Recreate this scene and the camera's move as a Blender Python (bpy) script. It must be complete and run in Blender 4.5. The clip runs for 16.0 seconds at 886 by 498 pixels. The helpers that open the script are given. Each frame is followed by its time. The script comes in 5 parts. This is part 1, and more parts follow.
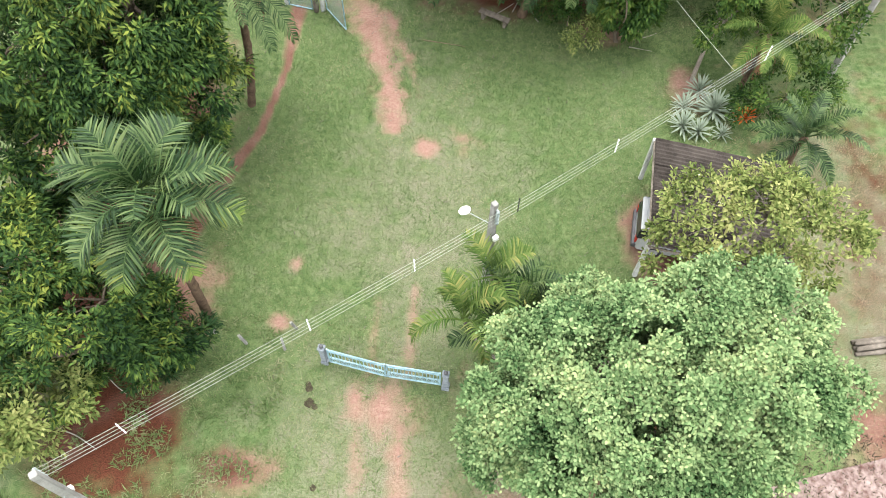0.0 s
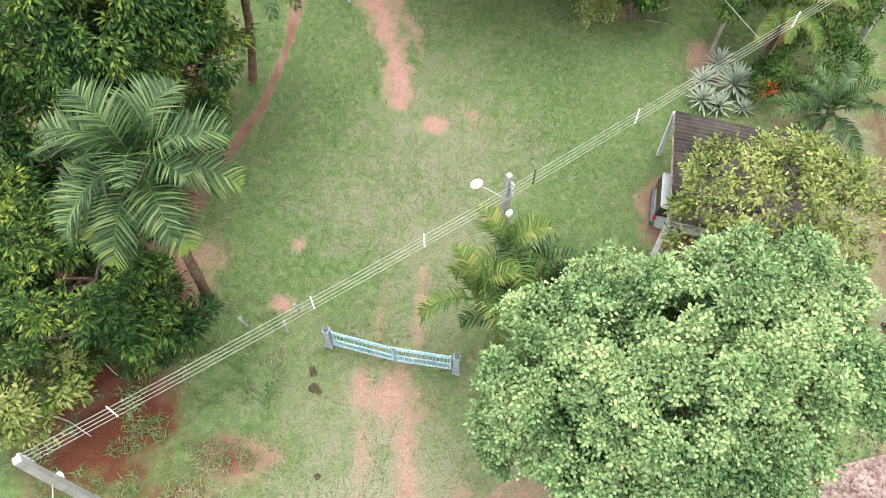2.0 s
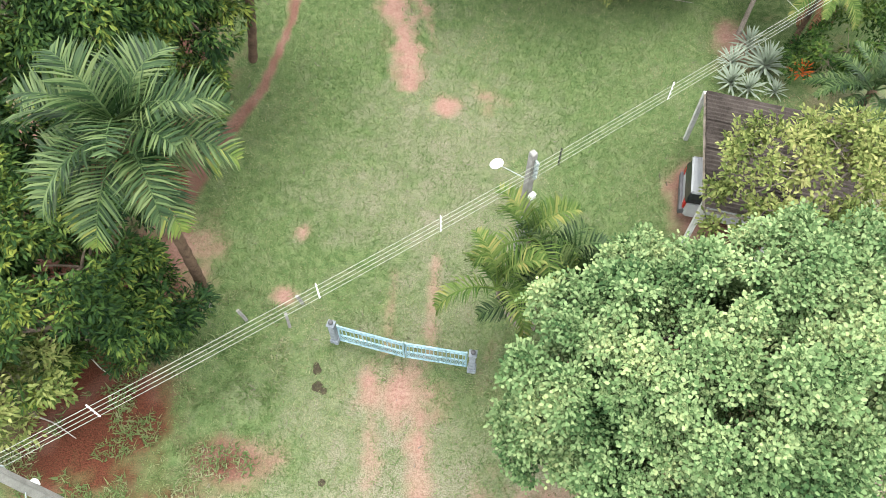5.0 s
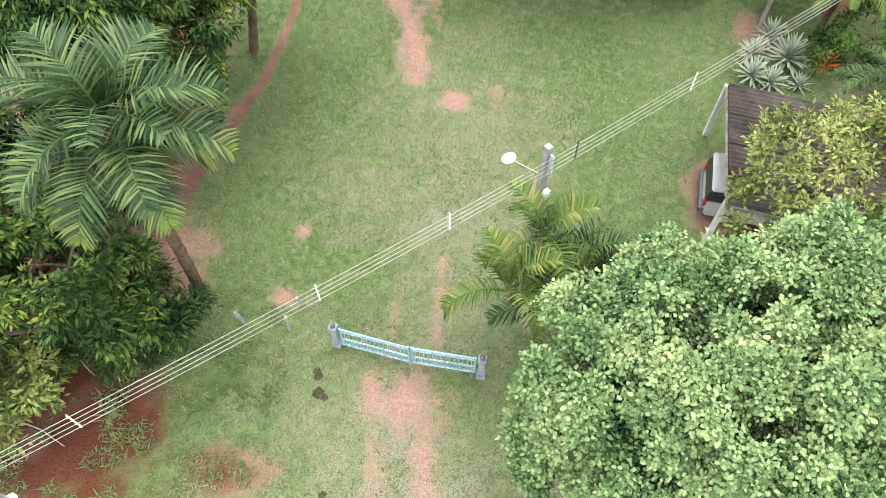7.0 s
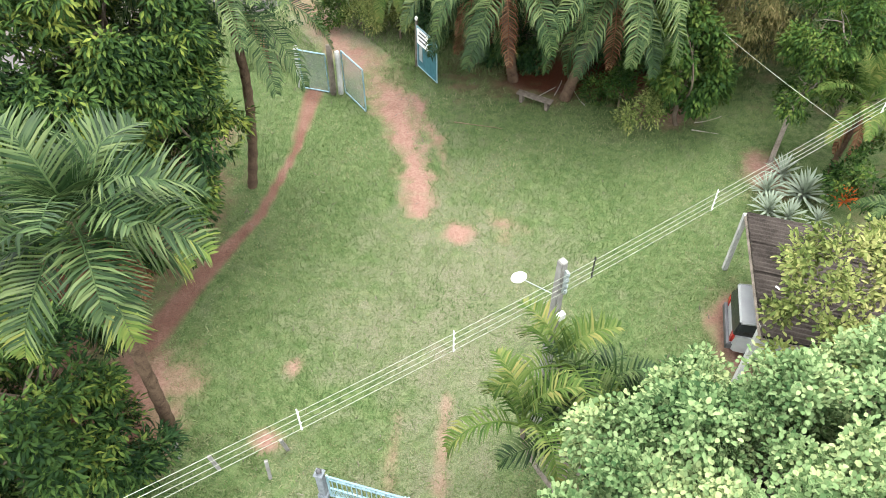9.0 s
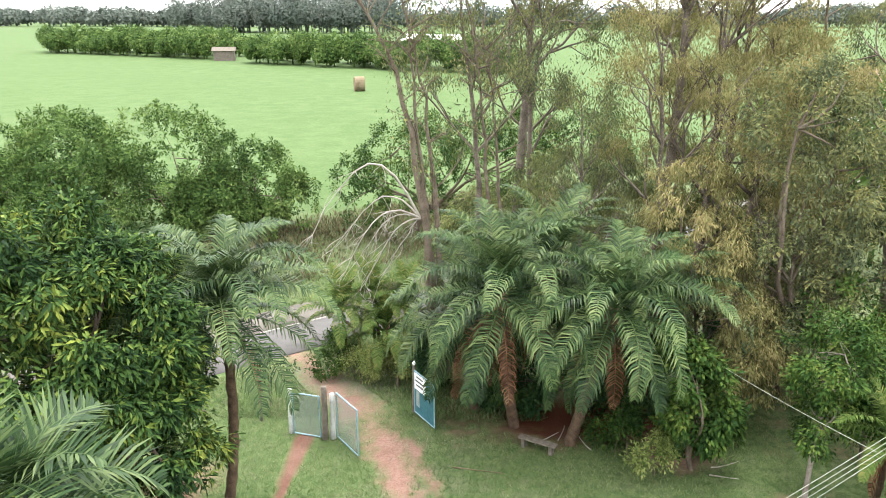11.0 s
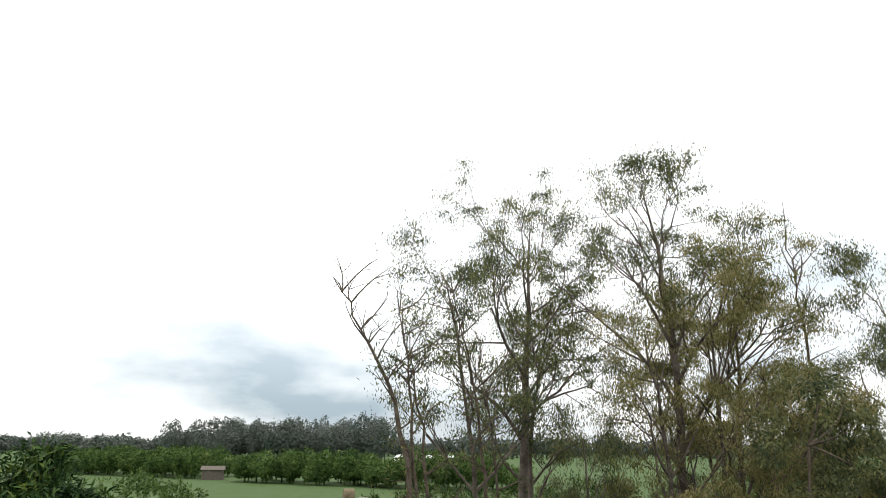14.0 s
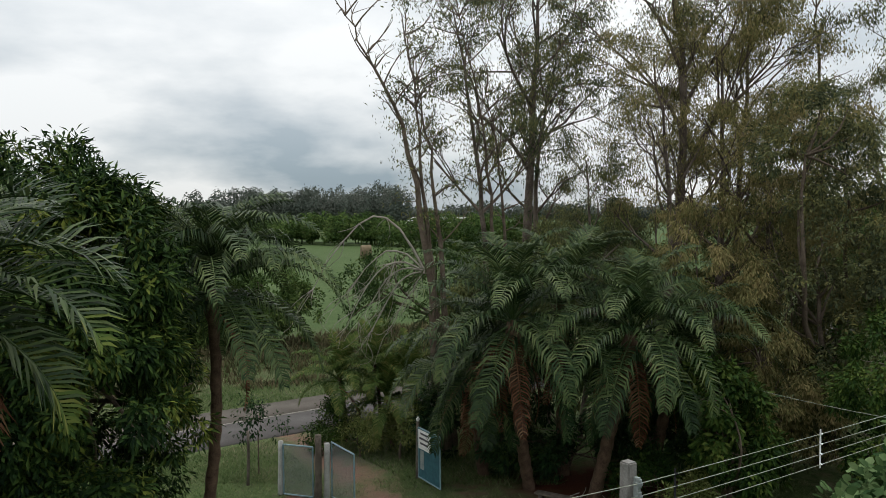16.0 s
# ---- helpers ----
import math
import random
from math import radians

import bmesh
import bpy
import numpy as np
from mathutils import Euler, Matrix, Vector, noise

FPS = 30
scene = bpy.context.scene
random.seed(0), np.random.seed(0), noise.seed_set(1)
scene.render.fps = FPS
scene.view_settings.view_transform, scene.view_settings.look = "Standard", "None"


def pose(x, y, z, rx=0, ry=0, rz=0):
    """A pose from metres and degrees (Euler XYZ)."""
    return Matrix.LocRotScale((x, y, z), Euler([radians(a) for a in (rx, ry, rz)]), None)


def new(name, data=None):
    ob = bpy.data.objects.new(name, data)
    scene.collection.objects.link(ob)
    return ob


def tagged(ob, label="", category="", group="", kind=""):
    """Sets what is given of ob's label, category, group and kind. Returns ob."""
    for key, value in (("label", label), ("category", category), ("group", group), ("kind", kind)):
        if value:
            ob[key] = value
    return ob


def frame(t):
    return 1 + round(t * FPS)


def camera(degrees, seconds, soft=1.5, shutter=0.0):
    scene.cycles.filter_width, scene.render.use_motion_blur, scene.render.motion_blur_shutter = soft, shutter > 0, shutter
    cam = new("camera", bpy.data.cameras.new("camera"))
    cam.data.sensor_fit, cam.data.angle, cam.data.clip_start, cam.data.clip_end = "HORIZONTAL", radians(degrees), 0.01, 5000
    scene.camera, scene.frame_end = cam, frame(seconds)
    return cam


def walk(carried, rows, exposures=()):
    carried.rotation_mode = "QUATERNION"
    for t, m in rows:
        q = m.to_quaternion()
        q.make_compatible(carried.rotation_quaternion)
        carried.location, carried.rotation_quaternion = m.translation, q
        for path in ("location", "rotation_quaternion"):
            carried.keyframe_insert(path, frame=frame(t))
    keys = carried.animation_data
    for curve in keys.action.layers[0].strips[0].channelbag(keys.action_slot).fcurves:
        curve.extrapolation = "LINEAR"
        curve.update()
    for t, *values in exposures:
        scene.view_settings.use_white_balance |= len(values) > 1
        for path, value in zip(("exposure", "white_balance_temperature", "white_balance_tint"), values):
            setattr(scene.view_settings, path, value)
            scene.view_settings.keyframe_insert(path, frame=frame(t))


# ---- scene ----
LENS = 61.17
PATH = [  # seconds, x, y, z, tilt, roll, turn
    (0.0, 0.395, 0.060, 24.008, 30.79, 0.69, 0.09),
    (0.5, 0.368, 0.055, 23.776, 30.75, 0.50, 0.28),
    (1.0, 0.323, 0.093, 23.458, 30.62, 0.36, 0.44),
    (1.5, 0.255, 0.175, 23.104, 30.42, 0.16, 0.55),
    (2.0, 0.206, 0.224, 22.722, 30.31, 0.04, 0.71),
    (2.5, 0.147, 0.224, 22.303, 30.32, 0.06, 0.81),
    (3.0, 0.080, 0.194, 21.879, 30.41, 0.08, 0.82),
    (3.5, 0.034, 0.204, 21.448, 30.49, 0.16, 0.81),
    (4.0, -0.042, 0.308, 21.140, 30.26, 0.20, 0.78),
    (4.5, -0.159, 0.536, 21.044, 30.42, 0.19, 0.69),
    (7.0, -0.309, 1.302, 19.980, 30.50, -0.34, 1.58),
    (7.5, -0.341, 1.356, 19.513, 30.37, -0.34, 1.66),
    (8.0, -0.342, 1.382, 18.952, 30.36, -0.27, 1.80),
    (8.5, -0.325, 1.463, 18.399, 35.49, -0.23, 1.89),
    (9.0, -0.331, 1.499, 17.859, 43.43, -0.27, 1.82),
    (9.5, -0.337, 1.483, 17.317, 51.43, -0.18, 1.73),
    (10.0, -0.314, 1.563, 16.813, 59.11, -0.08, 1.68),
    (12.5, -0.502, 1.690, 13.783, 88.50, -0.18, 1.13),
    (13.0, -0.528, 1.764, 13.049, 94.02, 0.04, 1.05),
    (13.5, -0.563, 1.811, 12.325, 102.21, 0.08, 0.94),
    (14.0, -0.629, 1.855, 11.663, 104.81, 0.37, 0.90),
    (14.5, -0.645, 1.842, 11.152, 104.41, 0.36, 0.89),
    (15.0, -0.589, 1.764, 10.759, 96.09, -0.01, 1.21),
    (15.5, -0.503, 1.700, 10.297, 87.78, -0.19, 1.61),
    (16.0, -0.414, 1.704, 9.765, 87.43, -0.34, 1.81),
]
cam = camera(LENS, 16.0, soft=0.85)
walk(cam, [(t, pose(x, y, z, tilt, 0, turn) @ pose(0, 0, 0, 0, 0, roll)) for t, x, y, z, tilt, roll, turn in PATH],
     exposures=[(0.0, 2.08), (8.0, 2.08), (9.0, 2.2), (10.0, 2.35), (12.5, 2.12), (13.4, 1.65), (14.0, 0.6), (14.5, 0.0), (15.0, -0.3), (15.5, -0.05), (16.0, 0.05)])

# ---- sky and sun ----
world = bpy.data.worlds.new("sky")
scene.world = world
world.use_nodes = True
wn, wl = world.node_tree.nodes, world.node_tree.links
wn.clear()
w_out = wn.new("ShaderNodeOutputWorld")
w_bg = wn.new("ShaderNodeBackground")
w_sky = wn.new("ShaderNodeTexSky")
w_sky.sky_type, w_sky.sun_disc = "NISHITA", False
w_sky.sun_elevation, w_sky.sun_rotation = radians(78), radians(20)
w_mul = wn.new("ShaderNodeVectorMath"); w_mul.operation = "SCALE"; w_mul.inputs["Scale"].default_value = 0.12
w_co = wn.new("ShaderNodeTexCoord")
w_map = wn.new("ShaderNodeMapping"); w_map.inputs["Scale"].default_value = (1.0, 1.0, 2.6); w_map.inputs["Location"].default_value = (2.1, 0.75, 0.45)
w_no = wn.new("ShaderNodeTexNoise"); w_no.inputs["Scale"].default_value = 2.9; w_no.inputs["Detail"].default_value = 8; w_no.inputs["Roughness"].default_value = 0.5
w_ramp = wn.new("ShaderNodeValToRGB")
w_ramp.color_ramp.elements[0].position, w_ramp.color_ramp.elements[0].color = 0.37, (0.34, 0.43, 0.50, 1)
w_ramp.color_ramp.elements[1].position, w_ramp.color_ramp.elements[1].color = 0.56, (1.03, 1.05, 1.05, 1)
w_mix = wn.new("ShaderNodeMix"); w_mix.data_type = "RGBA"; w_mix.inputs["Factor"].default_value = 0.9
# an even bright cloud overhead, ragged grey banks low down
w_sep = wn.new("ShaderNodeSeparateXYZ")
w_hr = wn.new("ShaderNodeMapRange"); w_hr.inputs["From Min"].default_value, w_hr.inputs["From Max"].default_value = 0.0, 0.5
w_hr.inputs["To Min"].default_value, w_hr.inputs["To Max"].default_value = 0.86, 1.42
w_even = wn.new("ShaderNodeMapRange"); w_even.inputs["From Min"].default_value, w_even.inputs["From Max"].default_value = 0.05, 0.38
w_high = wn.new("ShaderNodeMix"); w_high.data_type = "RGBA"; w_high.inputs["B"].default_value = (1.02, 1.03, 1.02, 1)
w_dim = wn.new("ShaderNodeVectorMath"); w_dim.operation = "SCALE"
wl.new(w_co.outputs["Generated"], w_map.inputs["Vector"])
wl.new(w_map.outputs["Vector"], w_no.inputs["Vector"])
wl.new(w_no.outputs["Fac"], w_ramp.inputs["Fac"])
wl.new(w_co.outputs["Generated"], w_sep.inputs[0])
wl.new(w_sep.outputs["Z"], w_hr.inputs["Value"])
wl.new(w_sep.outputs["Z"], w_even.inputs["Value"])
wl.new(w_even.outputs["Result"], w_high.inputs["Factor"])
wl.new(w_ramp.outputs["Color"], w_high.inputs["A"])
wl.new(w_high.outputs["Result"], w_dim.inputs[0])
wl.new(w_hr.outputs["Result"], w_dim.inputs["Scale"])
wl.new(w_sky.outputs["Color"], w_mul.inputs[0])
wl.new(w_mul.outputs[0], w_mix.inputs["A"])
wl.new(w_dim.outputs[0], w_mix.inputs["B"])
wl.new(w_mix.outputs["Result"], w_bg.inputs["Color"])
w_bg.inputs["Strength"].default_value = 0.9
wl.new(w_bg.outputs[0], w_out.inputs["Surface"])
sun = new("sun", bpy.data.lights.new("sun", "SUN"))
sun.data.energy, sun.data.angle, sun.data.color = 0.9, radians(25), (1.0, 0.96, 0.9)
sun.matrix_world = pose(0, 0, 60, 12, 0, 160)

# ---- helpers of this scene ----
RNG = np.random.default_rng(7)


def part(name, data, material, parent=None, label=""):
    """Links a bmesh or a mesh as one object, under a thing where one is given."""
    if isinstance(data, bmesh.types.BMesh):
        me = bpy.data.meshes.new(name)
        data.to_mesh(me)
        data.free()
    else:
        me = data
    if material and not me.materials:
        me.materials.append(material)
    ob = new(name, me)
    if parent:
        ob.parent = parent
    if label:
        ob["label"] = label
    return ob


def thing(name, m, label, category, group="", kind=""):
    ob = new(name)
    ob.empty_display_size = 0.2
    ob.matrix_basis = m
    return tagged(ob, label, category, group, kind)


def quick_mesh(name, verts, faces, smooth=False):
    """A mesh from arrays: n x 3 places and m x k corners."""
    verts, faces = np.asarray(verts, np.float32), np.asarray(faces, np.int32)
    me = bpy.data.meshes.new(name)
    me.vertices.add(len(verts))
    me.vertices.foreach_set("co", verts.ravel())
    k = faces.shape[1]
    me.loops.add(faces.size)
    me.loops.foreach_set("vertex_index", faces.ravel())
    me.polygons.add(len(faces))
    me.polygons.foreach_set("loop_start", np.arange(0, faces.size, k, dtype=np.int32))
    if smooth:
        me.polygons.foreach_set("use_smooth", np.ones(len(faces), bool))
    me.update(calc_edges=True)
    return me


def unit(v):
    return v / np.maximum(np.linalg.norm(v, axis=-1, keepdims=True), 1e-9)


def tube_arrays(points, radii, sides=7):
    """A tapered tube along points."""
    pts = np.asarray(points, float)
    tan = unit(np.gradient(pts, axis=0))
    ref = np.array([0.31, 0.87, 0.38])
    s = unit(np.cross(tan, ref))
    u = np.cross(s, tan)
    a = np.arange(sides) * 2 * math.pi / sides
    r = np.asarray(radii, float)[:, None, None]
    v = (pts[:, None] + r * (np.cos(a)[None, :, None] * s[:, None] + np.sin(a)[None, :, None] * u[:, None])).reshape(-1, 3)
    f = [(i * sides + j, i * sides + (j + 1) % sides, (i + 1) * sides + (j + 1) % sides, (i + 1) * sides + j)
         for i in range(len(pts) - 1) for j in range(sides)]
    return v, np.array(f)


def join_arrays(pieces):
    vs, fs, n = [], [], 0
    for v, f in pieces:
        vs.append(v)
        fs.append(f + n)
        n += len(v)
    return np.concatenate(vs), np.concatenate(fs)


def tube_mesh(name, lines, sides=7):
    v, f = join_arrays([tube_arrays(p, r, sides) for p, r in lines])
    return quick_mesh(name, v, f, True)


def box(bm, x0, y0, z0, x1, y1, z1, bevel=0.0):
    made = bmesh.ops.create_cube(bm, size=1.0)["verts"]
    for v in made:
        v.co = Vector(((x0 + x1) / 2 + v.co.x * (x1 - x0), (y0 + y1) / 2 + v.co.y * (y1 - y0), (z0 + z1) / 2 + v.co.z * (z1 - z0)))
    if bevel:
        edges = list({e for v in made for e in v.link_edges})
        bmesh.ops.bevel(bm, geom=edges, offset=bevel, segments=2, affect="EDGES", profile=0.6)
    return bm


def rod(bm, a, b, r, sides=8, r2=None):
    a, b = Vector(a), Vector(b)
    m = Matrix.Translation((a + b) / 2) @ (b - a).to_track_quat("Z", "Y").to_matrix().to_4x4()
    bmesh.ops.create_cone(bm, cap_ends=True, segments=sides, radius1=r, radius2=r if r2 is None else r2, depth=(b - a).length, matrix=m)
    return bm


def fbm(x, y, scale, seed=0.0, octaves=3):
    return sum(noise.noise(Vector((x * scale * 2 ** o + seed, y * scale * 2 ** o - seed, seed))) / 2 ** o for o in range(octaves))


# ---- materials ----
def shader(name):
    m = bpy.data.materials.new(name)
    m.use_nodes = True
    return m, m.node_tree.nodes, m.node_tree.links, m.node_tree.nodes["Principled BSDF"]


def surface(name, dark, light, rough=0.8, scale=6.0, fine=60.0, bump=0.3, metal=0.0, piece=0.0):
    """Two colours mixed by noise at two scales, with a fine relief; piece: how much each object differs."""
    m, n, l, b = shader(name)
    co = n.new("ShaderNodeTexCoord")
    big, small = n.new("ShaderNodeTexNoise"), n.new("ShaderNodeTexNoise")
    big.inputs["Scale"].default_value, big.inputs["Detail"].default_value = scale, 5
    small.inputs["Scale"].default_value, small.inputs["Detail"].default_value = fine, 4
    mx = n.new("ShaderNodeMath"); mx.operation = "MULTIPLY_ADD"; mx.inputs[1].default_value = 0.45
    sc = n.new("ShaderNodeMath"); sc.operation = "MULTIPLY"; sc.inputs[1].default_value = 0.55
    rp = n.new("ShaderNodeValToRGB")
    rp.color_ramp.elements[0].position, rp.color_ramp.elements[0].color = 0.36, (*dark, 1)
    rp.color_ramp.elements[1].position, rp.color_ramp.elements[1].color = 0.64, (*light, 1)
    for t in (big, small):
        l.new(co.outputs["Object"], t.inputs["Vector"])
    l.new(big.outputs["Fac"], sc.inputs[0])
    l.new(small.outputs["Fac"], mx.inputs[0])
    l.new(sc.outputs[0], mx.inputs[2])
    l.new(mx.outputs[0], rp.inputs["Fac"])
    last = rp.outputs["Color"]
    if piece:
        oi, hsv = n.new("ShaderNodeObjectInfo"), n.new("ShaderNodeHueSaturation")
        mr = n.new("ShaderNodeMapRange"); mr.inputs["To Min"].default_value, mr.inputs["To Max"].default_value = 1 - piece, 1 + piece
        l.new(oi.outputs["Random"], mr.inputs["Value"])
        l.new(mr.outputs["Result"], hsv.inputs["Value"])
        l.new(last, hsv.inputs["Color"])
        last = hsv.outputs["Color"]
    l.new(last, b.inputs["Base Color"])
    bp = n.new("ShaderNodeBump"); bp.inputs["Strength"].default_value, bp.inputs["Distance"].default_value = bump, 0.02
    l.new(small.outputs["Fac"], bp.inputs["Height"])
    l.new(bp.outputs["Normal"], b.inputs["Normal"])
    b.inputs["Roughness"].default_value, b.inputs["Metallic"].default_value = rough, metal
    b.inputs["Specular IOR Level"].default_value = 0.12 if rough > 0.75 else 0.4
    return m


def leafy(name, colours, rough=0.45, through_light=0.15, patch=0.7, gloss=0.06):
    """Leaves: each one's colour by its own random number, shifted by a slow noise through the crown; light passes through."""
    m, n, l, b = shader(name)
    geo, co, no = n.new("ShaderNodeNewGeometry"), n.new("ShaderNodeTexCoord"), n.new("ShaderNodeTexNoise")
    no.inputs["Scale"].default_value, no.inputs["Detail"].default_value = patch, 3
    l.new(co.outputs["Object"], no.inputs["Vector"])
    ad = n.new("ShaderNodeMath"); ad.operation = "MULTIPLY_ADD"; ad.inputs[1].default_value = 0.7
    ml = n.new("ShaderNodeMath"); ml.operation = "MULTIPLY_ADD"; ml.inputs[1].default_value = 1.6; ml.inputs[2].default_value = -0.66
    l.new(no.outputs["Fac"], ml.inputs[0])
    l.new(geo.outputs["Random Per Island"], ad.inputs[0])
    l.new(ml.outputs[0], ad.inputs[2])
    rp = n.new("ShaderNodeValToRGB")
    el = rp.color_ramp.elements
    while len(el) < len(colours):
        el.new(0.5)
    for i, c in enumerate(colours):
        el[i].position, el[i].color = i / (len(colours) - 1), (*c, 1)
    l.new(ad.outputs[0], rp.inputs["Fac"])
    l.new(rp.outputs["Color"], b.inputs["Base Color"])
    b.inputs["Roughness"].default_value = min(0.8, rough + 0.15)
    b.inputs["Specular IOR Level"].default_value = gloss
    tr, mix = n.new("ShaderNodeBsdfTranslucent"), n.new("ShaderNodeMixShader")
    l.new(rp.outputs["Color"], tr.inputs["Color"])
    mix.inputs["Fac"].default_value = through_light
    l.new(b.outputs[0], mix.inputs[1])
    l.new(tr.outputs[0], mix.inputs[2])
    l.new(mix.outputs[0], n["Material Output"].inputs["Surface"])
    return m


BARK = surface("bark", (0.062, 0.0465, 0.0341), (0.161, 0.13, 0.102), 0.9, 3, 25, 0.6)
BARK_PALE = surface("pale_bark", (0.105, 0.0868, 0.0713), (0.26, 0.229, 0.198), 0.85, 2, 18, 0.5)
BARK_DEAD = surface("dead_wood", (0.205, 0.18, 0.155), (0.341, 0.316, 0.285), 0.85, 4, 30, 0.4)
PALM_BARK = surface("palm_bark", (0.0496, 0.031, 0.0211), (0.136, 0.093, 0.0651), 0.9, 5, 30, 0.7)
MANGO = leafy("mango_leaf", [(0.0055, 0.0165, 0.006), (0.018, 0.042, 0.0115), (0.050, 0.092, 0.021), (0.165, 0.195, 0.037)], 0.35)
MANGO_DARK = leafy("dark_leaf", [(0.00609, 0.0194, 0.00705), (0.013, 0.0357, 0.012), (0.0259, 0.0566, 0.0183), (0.0594, 0.0887, 0.0183)], 0.35)
PALE = leafy("pale_leaf", [(0.0325, 0.0722, 0.0262), (0.107, 0.176, 0.07), (0.201, 0.281, 0.128), (0.32, 0.378, 0.175)], 0.5, 0.25)
YELLOWISH = leafy("yellow_green_leaf", [(0.0491, 0.0767, 0.0197), (0.121, 0.157, 0.0452), (0.208, 0.237, 0.0787), (0.311, 0.308, 0.125)], 0.5, 0.3)
GUM = leafy("gum_leaf", [(0.0401, 0.0571, 0.0323), (0.0834, 0.0995, 0.0503), (0.15, 0.16, 0.0693), (0.224, 0.204, 0.0744)], 0.5, 0.35)
GUM_BROWN = leafy("olive_brown_leaf", [(0.0844, 0.0861, 0.0336), (0.172, 0.17, 0.069), (0.277, 0.247, 0.108), (0.344, 0.28, 0.139)], 0.55, 0.45)
SHRUB = leafy("shrub_leaf", [(0.0101, 0.0276, 0.00761), (0.0233, 0.0528, 0.0113), (0.0471, 0.0857, 0.0168), (0.0939, 0.121, 0.0259)], 0.4)
HEDGE = leafy("orchard_leaf", [(0.0179, 0.0401, 0.0114), (0.0457, 0.084, 0.0216), (0.0812, 0.133, 0.0342), (0.145, 0.185, 0.0601)], 0.5, 0.2, 0.25)
FROND = leafy("palm_leaf", [(0.0061, 0.0178, 0.0056), (0.0198, 0.0433, 0.0139), (0.0595, 0.0921, 0.032), (0.108, 0.138, 0.053)], 0.25, 0.12, 0.5, gloss=0.12)
FROND_PALE = leafy("yellow_palm_leaf", [(0.0305, 0.0653, 0.0148), (0.0634, 0.106, 0.0241), (0.107, 0.147, 0.0409), (0.228, 0.204, 0.0703)], 0.4, 0.3, 0.6)
FROND_TIP = leafy("yellowing_palm_leaf", [(0.04, 0.0808, 0.02), (0.08, 0.123, 0.03), (0.136, 0.166, 0.04), (0.184, 0.19, 0.055)], 0.4, 0.2, 0.6)
OLIVE = leafy("yellow_olive_leaf", [(0.0397, 0.062, 0.0274), (0.0926, 0.117, 0.0457), (0.159, 0.179, 0.0684), (0.238, 0.235, 0.0913)], 0.5, 0.35, 0.5)
BARK_GUM = surface("gum_bark", (0.045, 0.036, 0.03), (0.19, 0.155, 0.13), 0.9, 1.6, 16, 0.5)
FROND_DRY = leafy("dry_palm_leaf", [(0.054, 0.022, 0.0126), (0.102, 0.0445, 0.0253), (0.17, 0.0887, 0.0512), (0.251, 0.166, 0.102)], 0.7, 0.2)
AGAVE = leafy("grey_green_leaf", [(0.0922, 0.132, 0.104), (0.158, 0.203, 0.153), (0.244, 0.28, 0.212), (0.311, 0.32, 0.225)], 0.5, 0.1)
ORANGE = leafy("orange_leaf", [(0.202, 0.0329, 0.00842), (0.328, 0.0628, 0.0137), (0.417, 0.116, 0.0253), (0.243, 0.13, 0.0444)], 0.5, 0.2)
CONCRETE = surface("concrete", (0.143, 0.14, 0.13), (0.26, 0.254, 0.242), 0.85, 3, 40, 0.3)
BLUE_GREY = surface("worn_blue_grey_paint", (0.10, 0.115, 0.13), (0.24, 0.265, 0.29), 0.8, 6, 45, 0.35)
WHITEWASH = surface("weathered_whitewash", (0.279, 0.285, 0.273), (0.459, 0.465, 0.446), 0.75, 4, 35, 0.2)
TEAL = surface("teal_paint", (0.124, 0.224, 0.262), (0.228, 0.33, 0.371), 0.5, 8, 60, 0.15, piece=0.1)
OLD_TIN = surface("weathered_tin", (0.161, 0.205, 0.205), (0.322, 0.347, 0.335), 0.6, 3, 30, 0.2, 0.2)


def netting(name, dark, light, cover):
    """See-through netting or thin sheet: part of the light passes straight on."""
    m = surface(name, dark, light, 0.7, 5, 90, 0.3)
    m.node_tree.nodes["Principled BSDF"].inputs["Alpha"].default_value = cover
    return m


NET_PALE = netting("pale_netting", (0.161, 0.205, 0.205), (0.31, 0.335, 0.329), 0.26)
NET_TEAL = netting("dark_teal_netting", (0.0186, 0.0868, 0.112), (0.0434, 0.149, 0.174), 0.85)
LINE_WORN = surface("worn_road_paint", (0.136, 0.124, 0.105), (0.285, 0.273, 0.248), 0.8, 3, 25, 0.2)
OLD_WOOD = surface("grey_wood", (0.062, 0.0527, 0.0434), (0.18, 0.155, 0.13), 0.9, 5, 50, 0.5)
DUNG = surface("dark_dung", (0.018, 0.016, 0.010), (0.05, 0.042, 0.026), 0.9, 8, 40, 0.6)
ROOFING = surface("fibre_cement", (0.0174, 0.0143, 0.0124), (0.0651, 0.0546, 0.0484), 0.9, 1.6, 22, 0.4)
PAINT_WHITE = surface("white_paint", (0.66, 0.67, 0.66), (0.80, 0.81, 0.80), 0.5, 5, 50, 0.08)
INK = surface("dark_lettering", (0.05, 0.05, 0.06), (0.09, 0.09, 0.10), 0.6)
ALUMINIUM = surface("wire_aluminium", (0.223, 0.242, 0.192), (0.31, 0.329, 0.273), 0.6, 4, 60, 0.1)
RUBBER = surface("black_rubber", (0.018, 0.018, 0.02), (0.04, 0.04, 0.042), 0.8)
LAMP_WHITE = surface("lamp_enamel", (0.72, 0.73, 0.72), (0.84, 0.85, 0.84), 0.35, 5, 40, 0.05)
STRAW = leafy("dry_grass", [(0.074, 0.0628, 0.0378), (0.139, 0.109, 0.0687), (0.218, 0.174, 0.117), (0.102, 0.116, 0.0444)], 0.8, 0.2)
